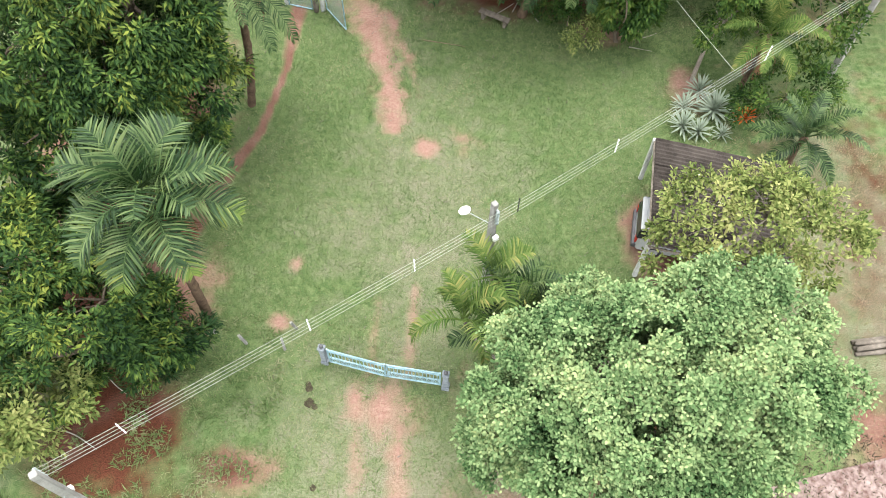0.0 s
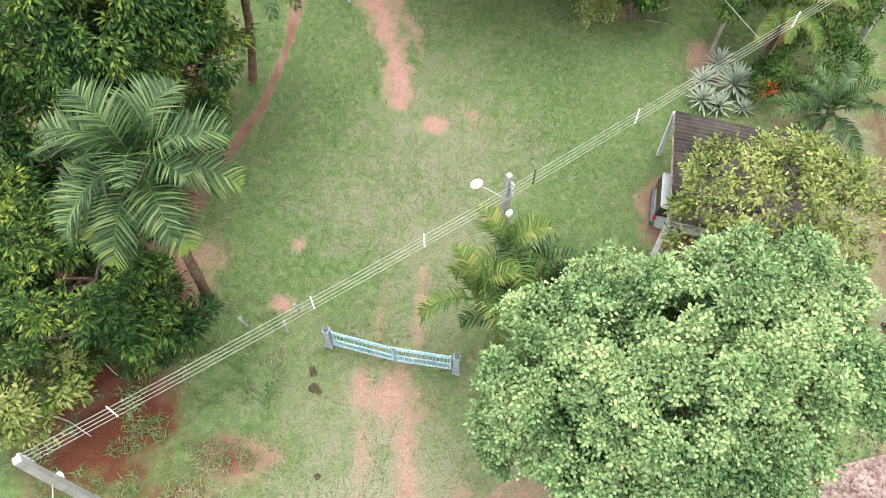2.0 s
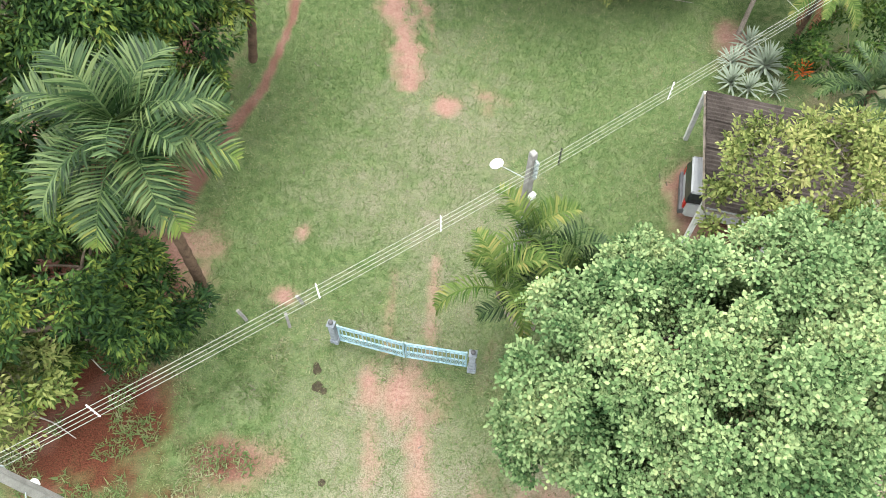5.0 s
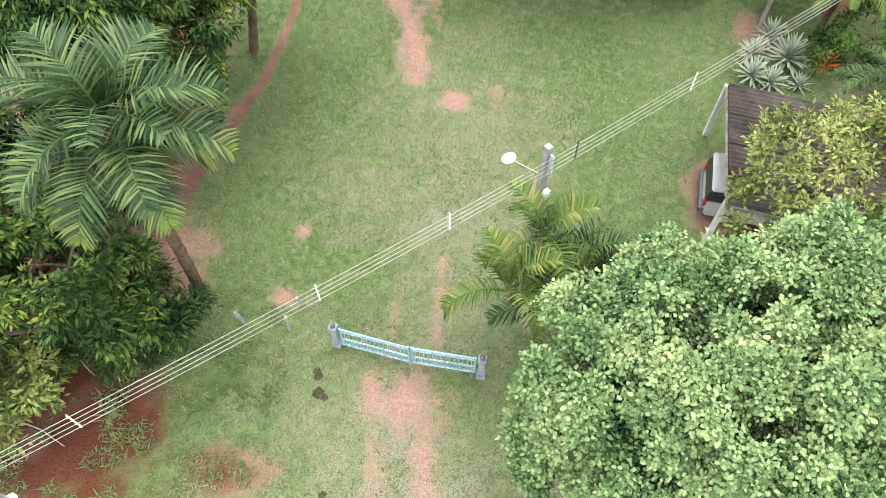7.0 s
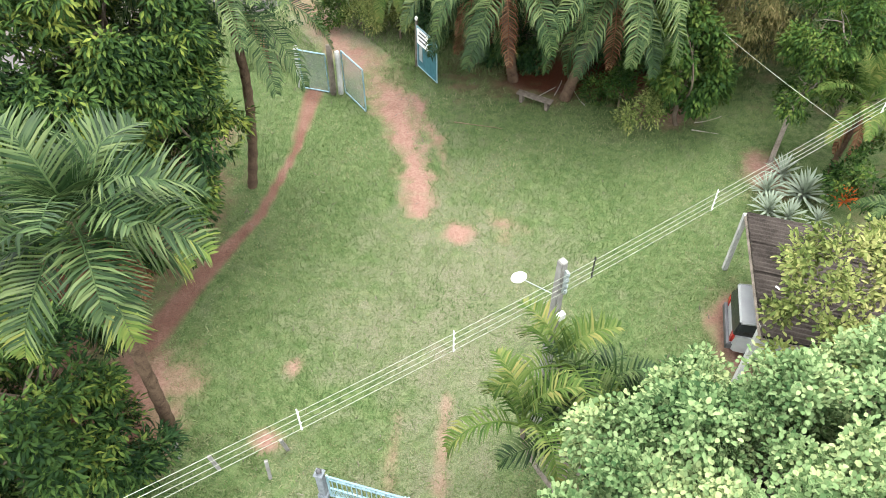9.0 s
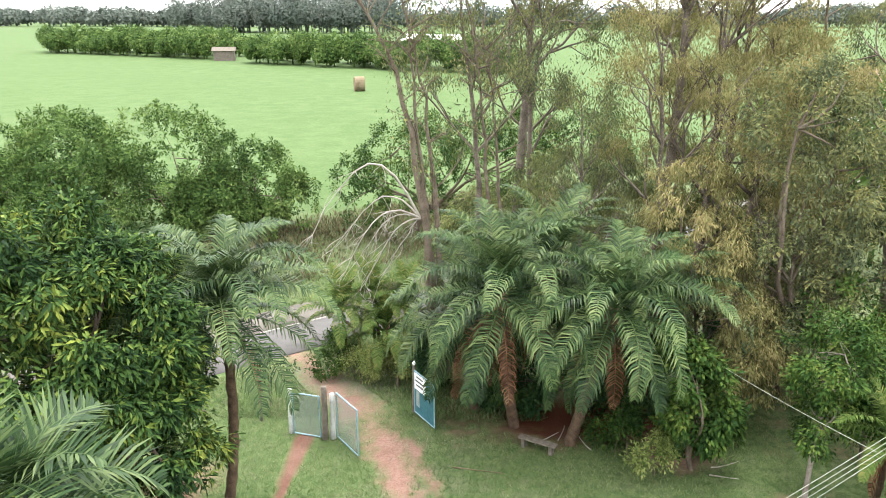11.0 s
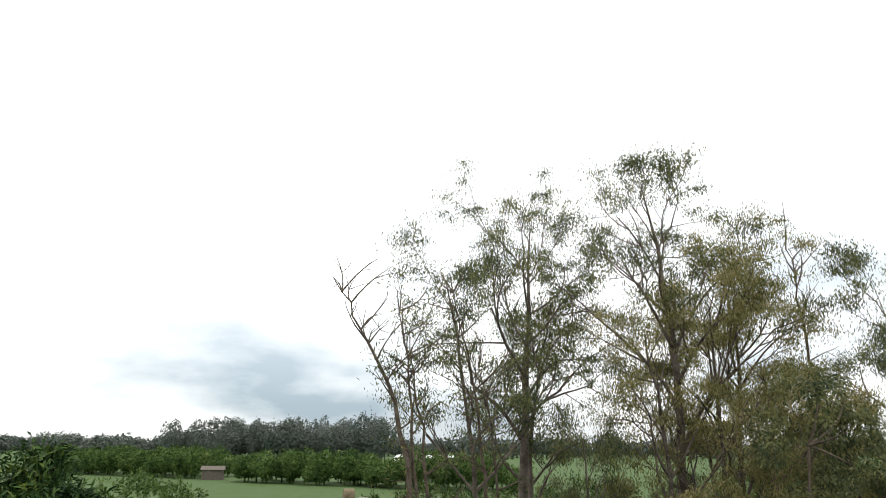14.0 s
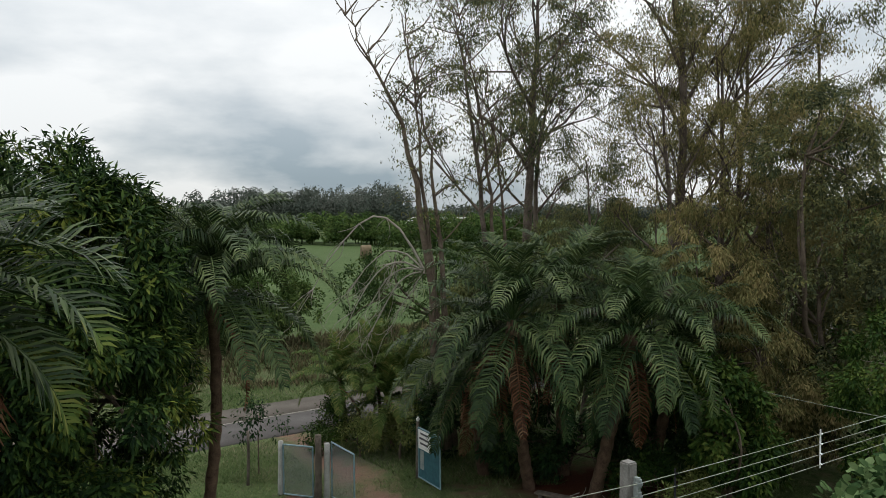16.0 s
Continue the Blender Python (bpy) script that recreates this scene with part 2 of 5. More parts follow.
BLADE = leafy("grass_blade", [(0.0591, 0.104, 0.0331), (0.1, 0.151, 0.0558), (0.152, 0.195, 0.0845), (0.275, 0.264, 0.165)], 0.6, 0.45, 0.35)
BANK = leafy("bank_grass_blade", [(0.045, 0.05, 0.022), (0.085, 0.078, 0.042), (0.14, 0.12, 0.07), (0.07, 0.10, 0.03)], 0.8, 0.2)
BRICK_RED = surface("terracotta", (0.161, 0.0992, 0.0744), (0.26, 0.174, 0.136), 0.85, 2, 30, 0.3)
GLASS = surface("dark_glass", (0.012, 0.014, 0.016), (0.02, 0.022, 0.025), 0.08)
SILVER = surface("silver_car_paint", (0.31, 0.322, 0.335), (0.372, 0.384, 0.391), 0.3, 3, 80, 0.02, 0.3)
GREY_TRIM = surface("grey_plastic", (0.045, 0.045, 0.05), (0.08, 0.08, 0.085), 0.6)
LAMP_RED = surface("red_lens", (0.25, 0.015, 0.012), (0.34, 0.025, 0.02), 0.2)
# far leaves paled and greyed: the haze of distance is painted into these colours
HAZED_LEAF = leafy("far_leaf_painted_haze", [(0.054, 0.0724, 0.0581), (0.0809, 0.0988, 0.0833), (0.109, 0.126, 0.106), (0.139, 0.148, 0.129)], 0.8, 0.15, 0.05)

# ---- ground ----
def near(x, y, pts, width):
    """How far a place lies inside a band of half-width along a line of points: 1 on the line, 0 at the edge."""
    best = -9.0
    for (x0, y0, w0), (x1, y1, w1) in zip(pts[:-1], pts[1:]):
        dx, dy = x1 - x0, y1 - y0
        s = min(1.0, max(0.0, ((x - x0) * dx + (y - y0) * dy) / (dx * dx + dy * dy)))
        best = max(best, 1 - math.hypot(x - x0 - s * dx, y - y0 - s * dy) / ((w0 + s * (w1 - w0)) * width))
    return best


def blob(x, y, cx, cy, rx, ry):
    return 1 - math.hypot((x - cx) / rx, (y - cy) / ry)


FOOTPATH = [(-6.4, 27.0, 0.48), (-6.55, 23.2, 0.18), (-7.2, 19.8, 0.24), (-8.3, 17.5, 0.42), (-9.4, 14.5, 0.6)]
DRIVE = [(-8.6, 35.0, 1.1), (-5.4, 30.4, 1.3), (-3.4, 27.4, 1.5), (-2.6, 25.0, 1.0)]
TRACK_A = [(-3.3, 27.0, 0.6), (-2.6, 24.4, 0.8), (-1.8, 22.0, 0.9), (-1.65, 20.0, 0.55)]
TRACK_B = [(-2.2, 26.8, 0.45), (-1.2, 24.0, 0.45), (-0.7, 21.8, 0.4)]
RUTS = [[(-1.1, 8.2, 0.5), (-0.85, 5.6, 0.5), (-1.0, 3.0, 0.5)], [(-2.3, 8.2, 0.4), (-2.35, 5.6, 0.4), (-2.5, 3.0, 0.4)],
        [(-0.75, 9.2, 0.34), (-0.6, 12.8, 0.28)], [(-2.0, 9.4, 0.3), (-1.9, 12.2, 0.28)]]
ROAD_DIR = Vector((0.80, 0.60, 0)).normalized()
ROAD_SIDE = Vector((-ROAD_DIR.y, ROAD_DIR.x, 0))
ROAD_AT = Vector((-7.64, 38.42, 0))


def across_road(x, y):
    return (x - ROAD_AT.x) * ROAD_SIDE.x + (y - ROAD_AT.y) * ROAD_SIDE.y


def smooth(a, b, v):
    s = min(1.0, max(0.0, (v - a) / (b - a)))
    return s * s * (3 - 2 * s)


def height(x, y):
    """The land: level by the house, a cut bank up to the field beyond the road."""
    d = across_road(x, y)
    return 1.1 * smooth(8.5, 14.0, d) + (0.03 * fbm(x, y, 0.35, 3.0, 2) if d < 20 else 0.0)


def soil_at(x, y):
    """Bare red earth: 0 grass, 1 bare."""
    n1, n2 = fbm(x, y, 0.55, 1.0), fbm(x, y, 2.2, 5.0)
    wob = 0.42 * n1 + 0.35 * n2
    s = max(near(x, y, FOOTPATH, 1.0) * 2.2 + 0.25 * n2 + 0.15 * n1,
            near(x, y, DRIVE, 1.0) * 0.8 + wob - 0.05,
            near(x, y, TRACK_A, 1.0) * 1.1 + 1.3 * wob,
            near(x, y, TRACK_B, 1.0) * 0.8 + 1.3 * wob - 0.15,
            blob(x, y, -0.4, 19.1, 0.75, 0.75) * 1.6 + wob,
            blob(x, y, 1.1, 19.6, 0.9, 0.9) * 0.7 + wob - 0.1,
            blob(x, y, -1.5, 8.2, 1.6, 1.3) * 1.2 + 1.2 * wob,
            near(x, y, RUTS[0], 1.0) * 0.75 + 1.0 * wob,
            near(x, y, RUTS[1], 1.0) * 0.55 + 1.0 * wob - 0.05,
            near(x, y, RUTS[2], 1.0) * 0.7 + 0.6 * wob, blob(x, y, 2.3, 5.4, 2.2, 2.6) * 0.45 + 1.1 * wob,
            near(x, y, RUTS[3], 1.0) * 0.42 + 0.6 * wob - 0.05,
            blob(x, y, -6.2, 6.1, 1.5, 1.0) * 1.4 + wob,
            blob(x, y, -10.3, 7.2, 2.9, 3.0) * 2.0 + wob,
            blob(x, y, -9.6, 12.2, 2.6, 2.8) * 1.6 + wob,
            blob(x, y, -8.0, 4.6, 2.4, 1.5) * 1.2 + wob,
            blob(x, y, -5.3, 11.3, 0.6, 0.5) * 1.3 + wob, blob(x, y, -5.0, 13.6, 0.35, 0.5) * 1.2 + wob,
            blob(x, y, -10.6, 20.5, 2.6, 6.0) * 1.6 + wob, blob(x, y, -13.5, 15.0, 4.0, 7.0) * 2.0 + wob,
            blob(x, y, 8.0, 15.0, 1.2, 2.2) * 1.6 + wob, blob(x, y, 9.6, 14.6, 2.6, 2.6) * 1.6 + wob,
            blob(x, y, 4.0, 28.6, 5.5, 2.6) * 1.5 + wob, blob(x, y, 7.5, 26.2, 2.0, 1.2) * 1.3 + wob,
            blob(x, y, 10.9, 22.6, 1.1, 1.6) * 1.2 + wob,
            blob(x, y, 15.0, 7.0, 2.0, 3.5) * 1.3 + wob, blob(x, y, 17.5, 15.0, 5.5, 9.0) * 0.5 + wob, blob(x, y, 6.0, 8.0, 4.0, 4.5) * 1.2 + wob,
            blob(x, y, 18.0, 30.0, 6.0, 6.0) * 0.5 + wob)
    return min(1.0, max(0.0, s * 1.1))


def dry_at(x, y):
    """Yellowed, worn grass: in front of the gate, along the drive and on the slope beside the hut."""
    n1, n2 = fbm(x, y, 0.3, 9.0), fbm(x, y, 1.6, 2.0)
    s = max(blob(x, y, -1.5, 5.0, 6.0, 5.5) * 1.15, blob(x, y, -0.6, 15.0, 5.0, 12.0) * 0.85, blob(x, y, 2.5, 6.0, 4.0, 4.0),
            blob(x, y, 17.0, 14.0, 6.5, 9.0) * 1.3, blob(x, y, -6.0, 32.5, 5.0, 4.0)) + 0.35 * n1 + 0.25 * n2
    return min(1.0, max(0.0, s))


def axis(lo, hi, step, far):
    dense = np.arange(lo, hi + 1e-6, step)
    out = np.geomspace(1.0, far, 22)
    return np.concatenate([lo - out[::-1], dense, hi + out])


gx, gy = axis(-16.0, 19.0, 0.16, 3200), axis(2.0, 38.0, 0.16, 3200)
gverts = np.array([(x, y, height(x, y)) for y in gy for x in gx])
soil = np.array([soil_at(x, y) if -17 < x < 26 and 0 < y < 38 else 0.0 for y in gy for x in gx], np.float32)
dry = np.array([dry_at(x, y) if -17 < x < 26 and 0 < y < 38 else 0.3 for y in gy for x in gx], np.float32)
crop = np.array([smooth(14.5, 16.0, across_road(x, y) + 1.2 * math.sin(x * 0.7)) for y in gy for x in gx], np.float32)
nx = len(gx)
ii, jj = np.meshgrid(np.arange(nx - 1), np.arange(len(gy) - 1))
g0 = (jj * nx + ii).ravel()
gme = quick_mesh("ground", gverts, np.stack([g0, g0 + 1, g0 + nx + 1, g0 + nx], 1), True)
# deeper red earth of beds, path and slope, with tree and shed shade painted in
red_shaded_soil = np.array([min(1.0, max(0.0, 1.5 * max(blob(x, y, -12.0, 9.5, 5.2, 6.0), blob(x, y, -6.3, 6.0, 1.8, 1.4) * 0.6, 0.33 * (near(x, y, FOOTPATH, 1.2) > 0), blob(x, y, -9.5, 6.5, 5.5, 5.0), blob(x, y, -12.0, 19.0, 4.5, 8.0), blob(x, y, 4.5, 28.8, 8.0, 3.4), blob(x, y, 9.6, 14.5, 3.2, 3.2) * 0.7, blob(x, y, 18.0, 15.0, 7.0, 18.0), blob(x, y, 6.5, 8.0, 5.0, 5.0)) + 0.3 * fbm(x, y, 1.1, 8.0, 2))) if -17 < x < 26 and 0 < y < 38 else 0.0 for y in gy for x in gx], np.float32)
for key, values in (("soil", soil), ("dry", dry), ("crop", crop), ("red_shaded", red_shaded_soil)):
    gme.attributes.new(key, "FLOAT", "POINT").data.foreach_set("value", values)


def ground_material():
    m, n, l, b = shader("lawn_and_earth")
    co = n.new("ShaderNodeTexCoord")

    def noise_at(scale, detail=5):
        t = n.new("ShaderNodeTexNoise")
        t.inputs["Scale"].default_value, t.inputs["Detail"].default_value = scale, detail
        l.new(co.outputs["Object"], t.inputs["Vector"])
        return t.outputs["Fac"]

    def ramp(fac, a, c, lo=0.35, hi=0.65):
        r = n.new("ShaderNodeValToRGB")
        r.color_ramp.elements[0].position, r.color_ramp.elements[0].color = lo, (*a, 1)
        r.color_ramp.elements[1].position, r.color_ramp.elements[1].color = hi, (*c, 1)
        l.new(fac, r.inputs["Fac"])
        return r.outputs["Color"]

    def mix(fac, a, c, kind="MIX"):
        x = n.new("ShaderNodeMix")
        x.data_type, x.blend_type = "RGBA", kind
        l.new(fac, x.inputs["Factor"])
        l.new(a, x.inputs["A"])
        l.new(c, x.inputs["B"])
        return x.outputs["Result"]

    def attribute(key):
        a = n.new("ShaderNodeAttribute")
        a.attribute_name = key
        return a.outputs["Fac"]

    fine, mid, big = noise_at(28), noise_at(3.5), noise_at(0.5)
    mottle = noise_at(1.3, 6)
    green = mix(big, ramp(fine, (0.0332, 0.0612, 0.0196), (0.108, 0.146, 0.0599), 0.40, 0.62), ramp(mid, (0.0442, 0.0796, 0.0254), (0.116, 0.151, 0.0645), 0.40, 0.62))
    straw = ramp(fine, (0.0795, 0.08, 0.0461), (0.179, 0.172, 0.125), 0.38, 0.62)
    patchy = n.new("ShaderNodeMath"); patchy.operation = "MULTIPLY_ADD"; patchy.use_clamp = True
    spread = n.new("ShaderNodeMath"); spread.operation = "MULTIPLY_ADD"; spread.inputs[1].default_value = 1.5; spread.inputs[2].default_value = -0.75
    l.new(mottle, spread.inputs[0])
    l.new(attribute("dry"), patchy.inputs[0])
    patchy.inputs[1].default_value = 0.9
    l.new(spread.outputs[0], patchy.inputs[2])
    grass = mix(patchy.outputs[0], green, straw)
    earth = mix(mid, ramp(fine, (0.13, 0.0679, 0.0517), (0.243, 0.148, 0.119)), ramp(noise_at(9), (0.166, 0.0921, 0.0724), (0.266, 0.177, 0.144)))
    sharp = n.new("ShaderNodeMath"); sharp.operation = "MULTIPLY_ADD"; sharp.inputs[1].default_value = 0.5; sharp.inputs[2].default_value = -0.25
    l.new(noise_at(14), sharp.inputs[0])
    plus = n.new("ShaderNodeMath"); plus.operation = "ADD"; plus.use_clamp = True
    l.new(attribute("soil"), plus.inputs[0])
    l.new(sharp.outputs[0], plus.inputs[1])
    # dark red soil colour, part earth tone and part painted shade
    red_shaded = ramp(fine, (0.0246, 0.0082, 0.00518), (0.0921, 0.0318, 0.0188))
    land = mix(plus.outputs[0], grass, mix(attribute("red_shaded"), earth, red_shaded))
    field = mix(noise_at(0.03), ramp(noise_at(2.5), (0.048, 0.082, 0.028), (0.072, 0.108, 0.042)), ramp(noise_at(0.4), (0.058, 0.092, 0.034), (0.086, 0.12, 0.052)))
    l.new(mix(attribute("crop"), land, field), b.inputs["Base Color"])
    b.inputs["Roughness"].default_value = 0.9
    b.inputs["Specular IOR Level"].default_value = 0.05
    bp = n.new("ShaderNodeBump"); bp.inputs["Strength"].default_value, bp.inputs["Distance"].default_value = 0.5, 0.04
    l.new(fine, bp.inputs["Height"])
    l.new(bp.outputs["Normal"], b.inputs["Normal"])
    return m


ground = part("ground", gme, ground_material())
tagged(ground, "mown green lawn with bare red earth patches and a far field", "ground", kind="structure")

# asphalt road behind the entrance, with a worn line
def strip(name, d0, d1, z, material, label, s0=-90, s1=140):
    rows = np.linspace(s0, s1, 60)
    v = [tuple(ROAD_AT + ROAD_DIR * s + ROAD_SIDE * d + Vector((0, 0, z - 0.10 * e))) for s in rows for d, e in ((d0, 1), (d0, 0), (d1, 0), (d1, 1))]
    f = [(i * 4 + j, i * 4 + 4 + j, i * 4 + 5 + j, i * 4 + 1 + j) for i in range(len(rows) - 1) for j in range(3)]
    return tagged(part(name, quick_mesh(name, v, np.array(f)), material), label, name.replace("_", " "), kind="structure")


ASPHALT = surface("asphalt", (0.0744, 0.0701, 0.0682), (0.124, 0.118, 0.115), 0.9, 0.8, 60, 0.3)
SHOULDER = surface("gritty_shoulder", (0.0868, 0.0784, 0.0673), (0.139, 0.126, 0.111), 0.9, 0.7, 40, 0.3)
strip("road", -2.6, 0.55, 0.06, ASPHALT, "grey asphalt country road lane behind the entrance")
strip("road_lane", 0.55, 3.1, 0.062, SHOULDER, "pale worn far lane of the country road")
strip("road_line", 0.46, 0.62, 0.068, LINE_WORN, "worn white painted line along the road", -90, 140)

# grass blades of the lawn
def blades(name, count, x0, x1, y0, y1, keep, size, material, label, category, flat=1.0):
    px, py = RNG.uniform(x0, x1, count * 2), RNG.uniform(y0, y1, count * 2)
    ok = np.array([keep(x, y) for x, y in zip(px, py)])
    px, py = px[ok][:count], py[ok][:count]
    k = len(px)
    z = np.array([height(x, y) for x, y in zip(px, py)])
    a = RNG.uniform(0, 2 * math.pi, k)
    h = RNG.uniform(size * 0.5, size * 1.3, k)
    w = h * RNG.uniform(0.10, 0.22, k)
    lean = h * RNG.uniform(0.7, 1.9, k) * flat
    c = np.stack([px, py, z - 0.01], 1)
    s = np.stack([np.cos(a), np.sin(a), 0 * a], 1)
    d = np.stack([-np.sin(a), np.cos(a), 0 * a], 1)
    v = np.stack([c - s * w[:, None], c + s * w[:, None], c + d * lean[:, None] + np.array([0, 0, 1]) * h[:, None]], 1).reshape(-1, 3)
    me = quick_mesh(name, v, np.arange(3 * k).reshape(-1, 3))
    return tagged(part(name, me, material), label, category, kind="stuff")


def lawn_keep(x, y):
    return near(x, y, FOOTPATH, 1.0) < 0 and soil_grid(x, y) < 0.35 + 0.4 * random.random() * (random.random() < 0.2) and random.random() > 0.6 * dry_grid(x, y)


def soil_grid(x, y):
    i, j = np.searchsorted(gx, x), np.searchsorted(gy, y)
    return soil[min(j, len(gy) - 1) * nx + min(i, nx - 1)]


def dry_grid(x, y):
    i, j = np.searchsorted(gx, x), np.searchsorted(gy, y)
    return dry[min(j, len(gy) - 1) * nx + min(i, nx - 1)]


blades("lawn_grass", 158000, -11.5, 12.0, 3.0, 29.0, lawn_keep, 0.075, BLADE, "short green lawn grass", "grass")
blades("entrance_grass", 26000, -13.0, 3.0, 28.5, 36.5, lambda x, y: across_road(x, y) < -3.0 and near(x, y, DRIVE, 1.0) < 0.1, 0.13, BLADE, "uncut grass around the entrance", "grass")
blades("entrance_litter", 3500, -9.0, 2.0, 26.0, 35.5, lambda x, y: across_road(x, y) < -3.0, 0.07, OLD_WOOD, "brown leaf litter around the entrance", "leaf litter")
blades("verge_grass", 26000, -18.0, 2.0, 34.0, 55.0, lambda x, y: 3.3 < across_road(x, y) < 12.0, 0.16, BLADE, "green roadside verge grass", "grass")
blades("bank_grass", 42000, -34.0, 8.0, 30.0, 66.0, lambda x, y: 7.2 + 3.0 * fbm(x, y, 0.3, 4.0, 2) + 1.5 * random.random() < across_road(x, y) < 14.0 + 3.0 * random.random(), 0.34, BANK, "tall dry brownish grass on the road bank", "grass", 0.5)
blades("weeds", 9000, -13.5, -5.0, 3.0, 11.5, lambda x, y: fbm(x, y, 0.9, 6.0, 2) > 0.12, 0.13, BLADE, "green weeds growing over red earth", "weeds")
blades("fallen_leaf", 700, -8.0, 10.0, 4.0, 26.0, lambda x, y: True, 0.10, OLD_WOOD, "small dark fallen leaves scattered over the lawn", "fallen leaves")
blades("leaf_litter", 6500, -8.0, 6.0, 2.0, 11.5, lambda x, y: fbm(x, y, 0.5, 12.0, 2) > -0.25, 0.05, STRAW, "scattered dry leaves on the worn grass", "leaf litter")
blades("slope_litter", 9000, 11.0, 19.0, 3.0, 20.0, lambda x, y: True, 0.09, STRAW, "dry leaves and straw on the bare slope", "leaf litter")


# ---- trees ----
def leaf_arrays(p, d, nrm, length, width, fold=0.12):
    """Folded leaf blades: base, two sides and a tip each."""
    s = unit(np.cross(d, nrm))
    up = np.cross(s, d)
    L, W = length[:, None], width[:, None]
    mid = p + d * L * 0.5
    v = np.stack([p, mid + s * W * 0.5 + up * W * fold, p + d * L - up * L * 0.12, mid - s * W * 0.5 + up * W * fold], 1).reshape(-1, 3)
    k = np.arange(len(p))[:, None] * 4
    return v, np.concatenate([k + np.array([0, 1, 2]), k + np.array([0, 2, 3])], 0)


def round_leaf_arrays(p, d, nrm, length, width, fold=0.10):
    """Broad leaves with a rounded, slightly lobed outline."""
    s = unit(np.cross(d, nrm))
    up = np.cross(s, d)
    L, W = length[:, None], width[:, None]
    low, high = p + d * L * 0.30 + up * W * fold, p + d * L * 0.78 + up * W * fold * 0.5
    v = np.stack([p, low + s * W * 0.5, high + s * W * 0.40, p + d * L - up * L * 0.15, high - s * W * 0.40, low - s * W * 0.5], 1).reshape(-1, 3)
    k = np.arange(len(p))[:, None] * 6
    return v, np.concatenate([k + np.array(f) for f in ((0, 1, 2), (0, 2, 3), (0, 3, 4), (0, 4, 5))], 0)


def sphere_dirs(n):
    return unit(RNG.normal(size=(n, 3)))


def foliage(lobes, clumps, per, length, width, spread=0.22, droop=0.35, inner=0.2, aim_up=0.35, puff=0.5, broad=False):
    """Leaves in clumps on small puffs that cover the skin of lobes (x, y, z, rx, ry, rz), with dark gaps between and fewer leaves inside."""
    lobes = np.array(lobes, float)
    area = (lobes[:, 3] * lobes[:, 4] + lobes[:, 3] * lobes[:, 5] + lobes[:, 4] * lobes[:, 5])
    puffs = max(6, int(area.sum() * 4.2 / (math.pi * puff * puff) * 0.75))
    pick = RNG.choice(len(lobes), puffs, p=area / area.sum())
    u = sphere_dirs(puffs)
    u[:, 2] = np.where((u[:, 2] < -0.3) & (RNG.random(puffs) < 0.6), -u[:, 2], u[:, 2])
    shell = np.where(RNG.random(puffs) < inner, RNG.uniform(0.4, 0.75, puffs), RNG.uniform(0.80, 1.08, puffs))
    c = lobes[pick, :3] + u * lobes[pick, 3:] * shell[:, None]
    deep = np.zeros(puffs, bool)
    for lb in lobes:
        deep |= (np.linalg.norm((c - lb[:3]) / lb[3:], axis=1) < 0.62)
    keepers = ~deep | (RNG.random(puffs) < 0.3)
    c, out = c[keepers], unit(u[keepers] + np.array([0, 0, aim_up]))
    size = puff * RNG.uniform(0.65, 1.35, len(c))
    k = RNG.choice(len(c), clumps, p=size ** 2 / (size ** 2).sum())
    w = unit(out[k] * 0.75 + sphere_dirs(clumps))
    at = c[k] + w * (size[k] * RNG.uniform(0.55, 1.05, clumps))[:, None]
    axis_out = unit(w + out[k] * 0.6)
    n = clumps * per
    at, axis_out = np.repeat(at, per, 0), np.repeat(axis_out, per, 0)
    q = sphere_dirs(n)
    d = unit(axis_out * RNG.uniform(0.1, 0.9, (n, 1)) + q * 0.9 + np.array([0, 0, -droop]))
    p = at + q * spread * RNG.uniform(0.1, 1.0, (n, 1))
    nrm = unit(axis_out + np.array([0, 0, 0.4]) + sphere_dirs(n) * 0.4)
    make = round_leaf_arrays if broad else leaf_arrays
    return make(p, d, nrm, RNG.uniform(0.65, 1.2, n) * length, RNG.uniform(0.7, 1.15, n) * width)


def wander(a, b, steps, bend):
    a, b = np.array(a, float), np.array(b, float)
    t = np.linspace(0, 1, steps)[:, None]
    side = RNG.normal(size=3) * bend
    side[2] *= 0.4
    return a + (b - a) * t + side * np.sin(t * math.pi) + RNG.normal(size=(steps, 3)) * bend * 0.12 * t


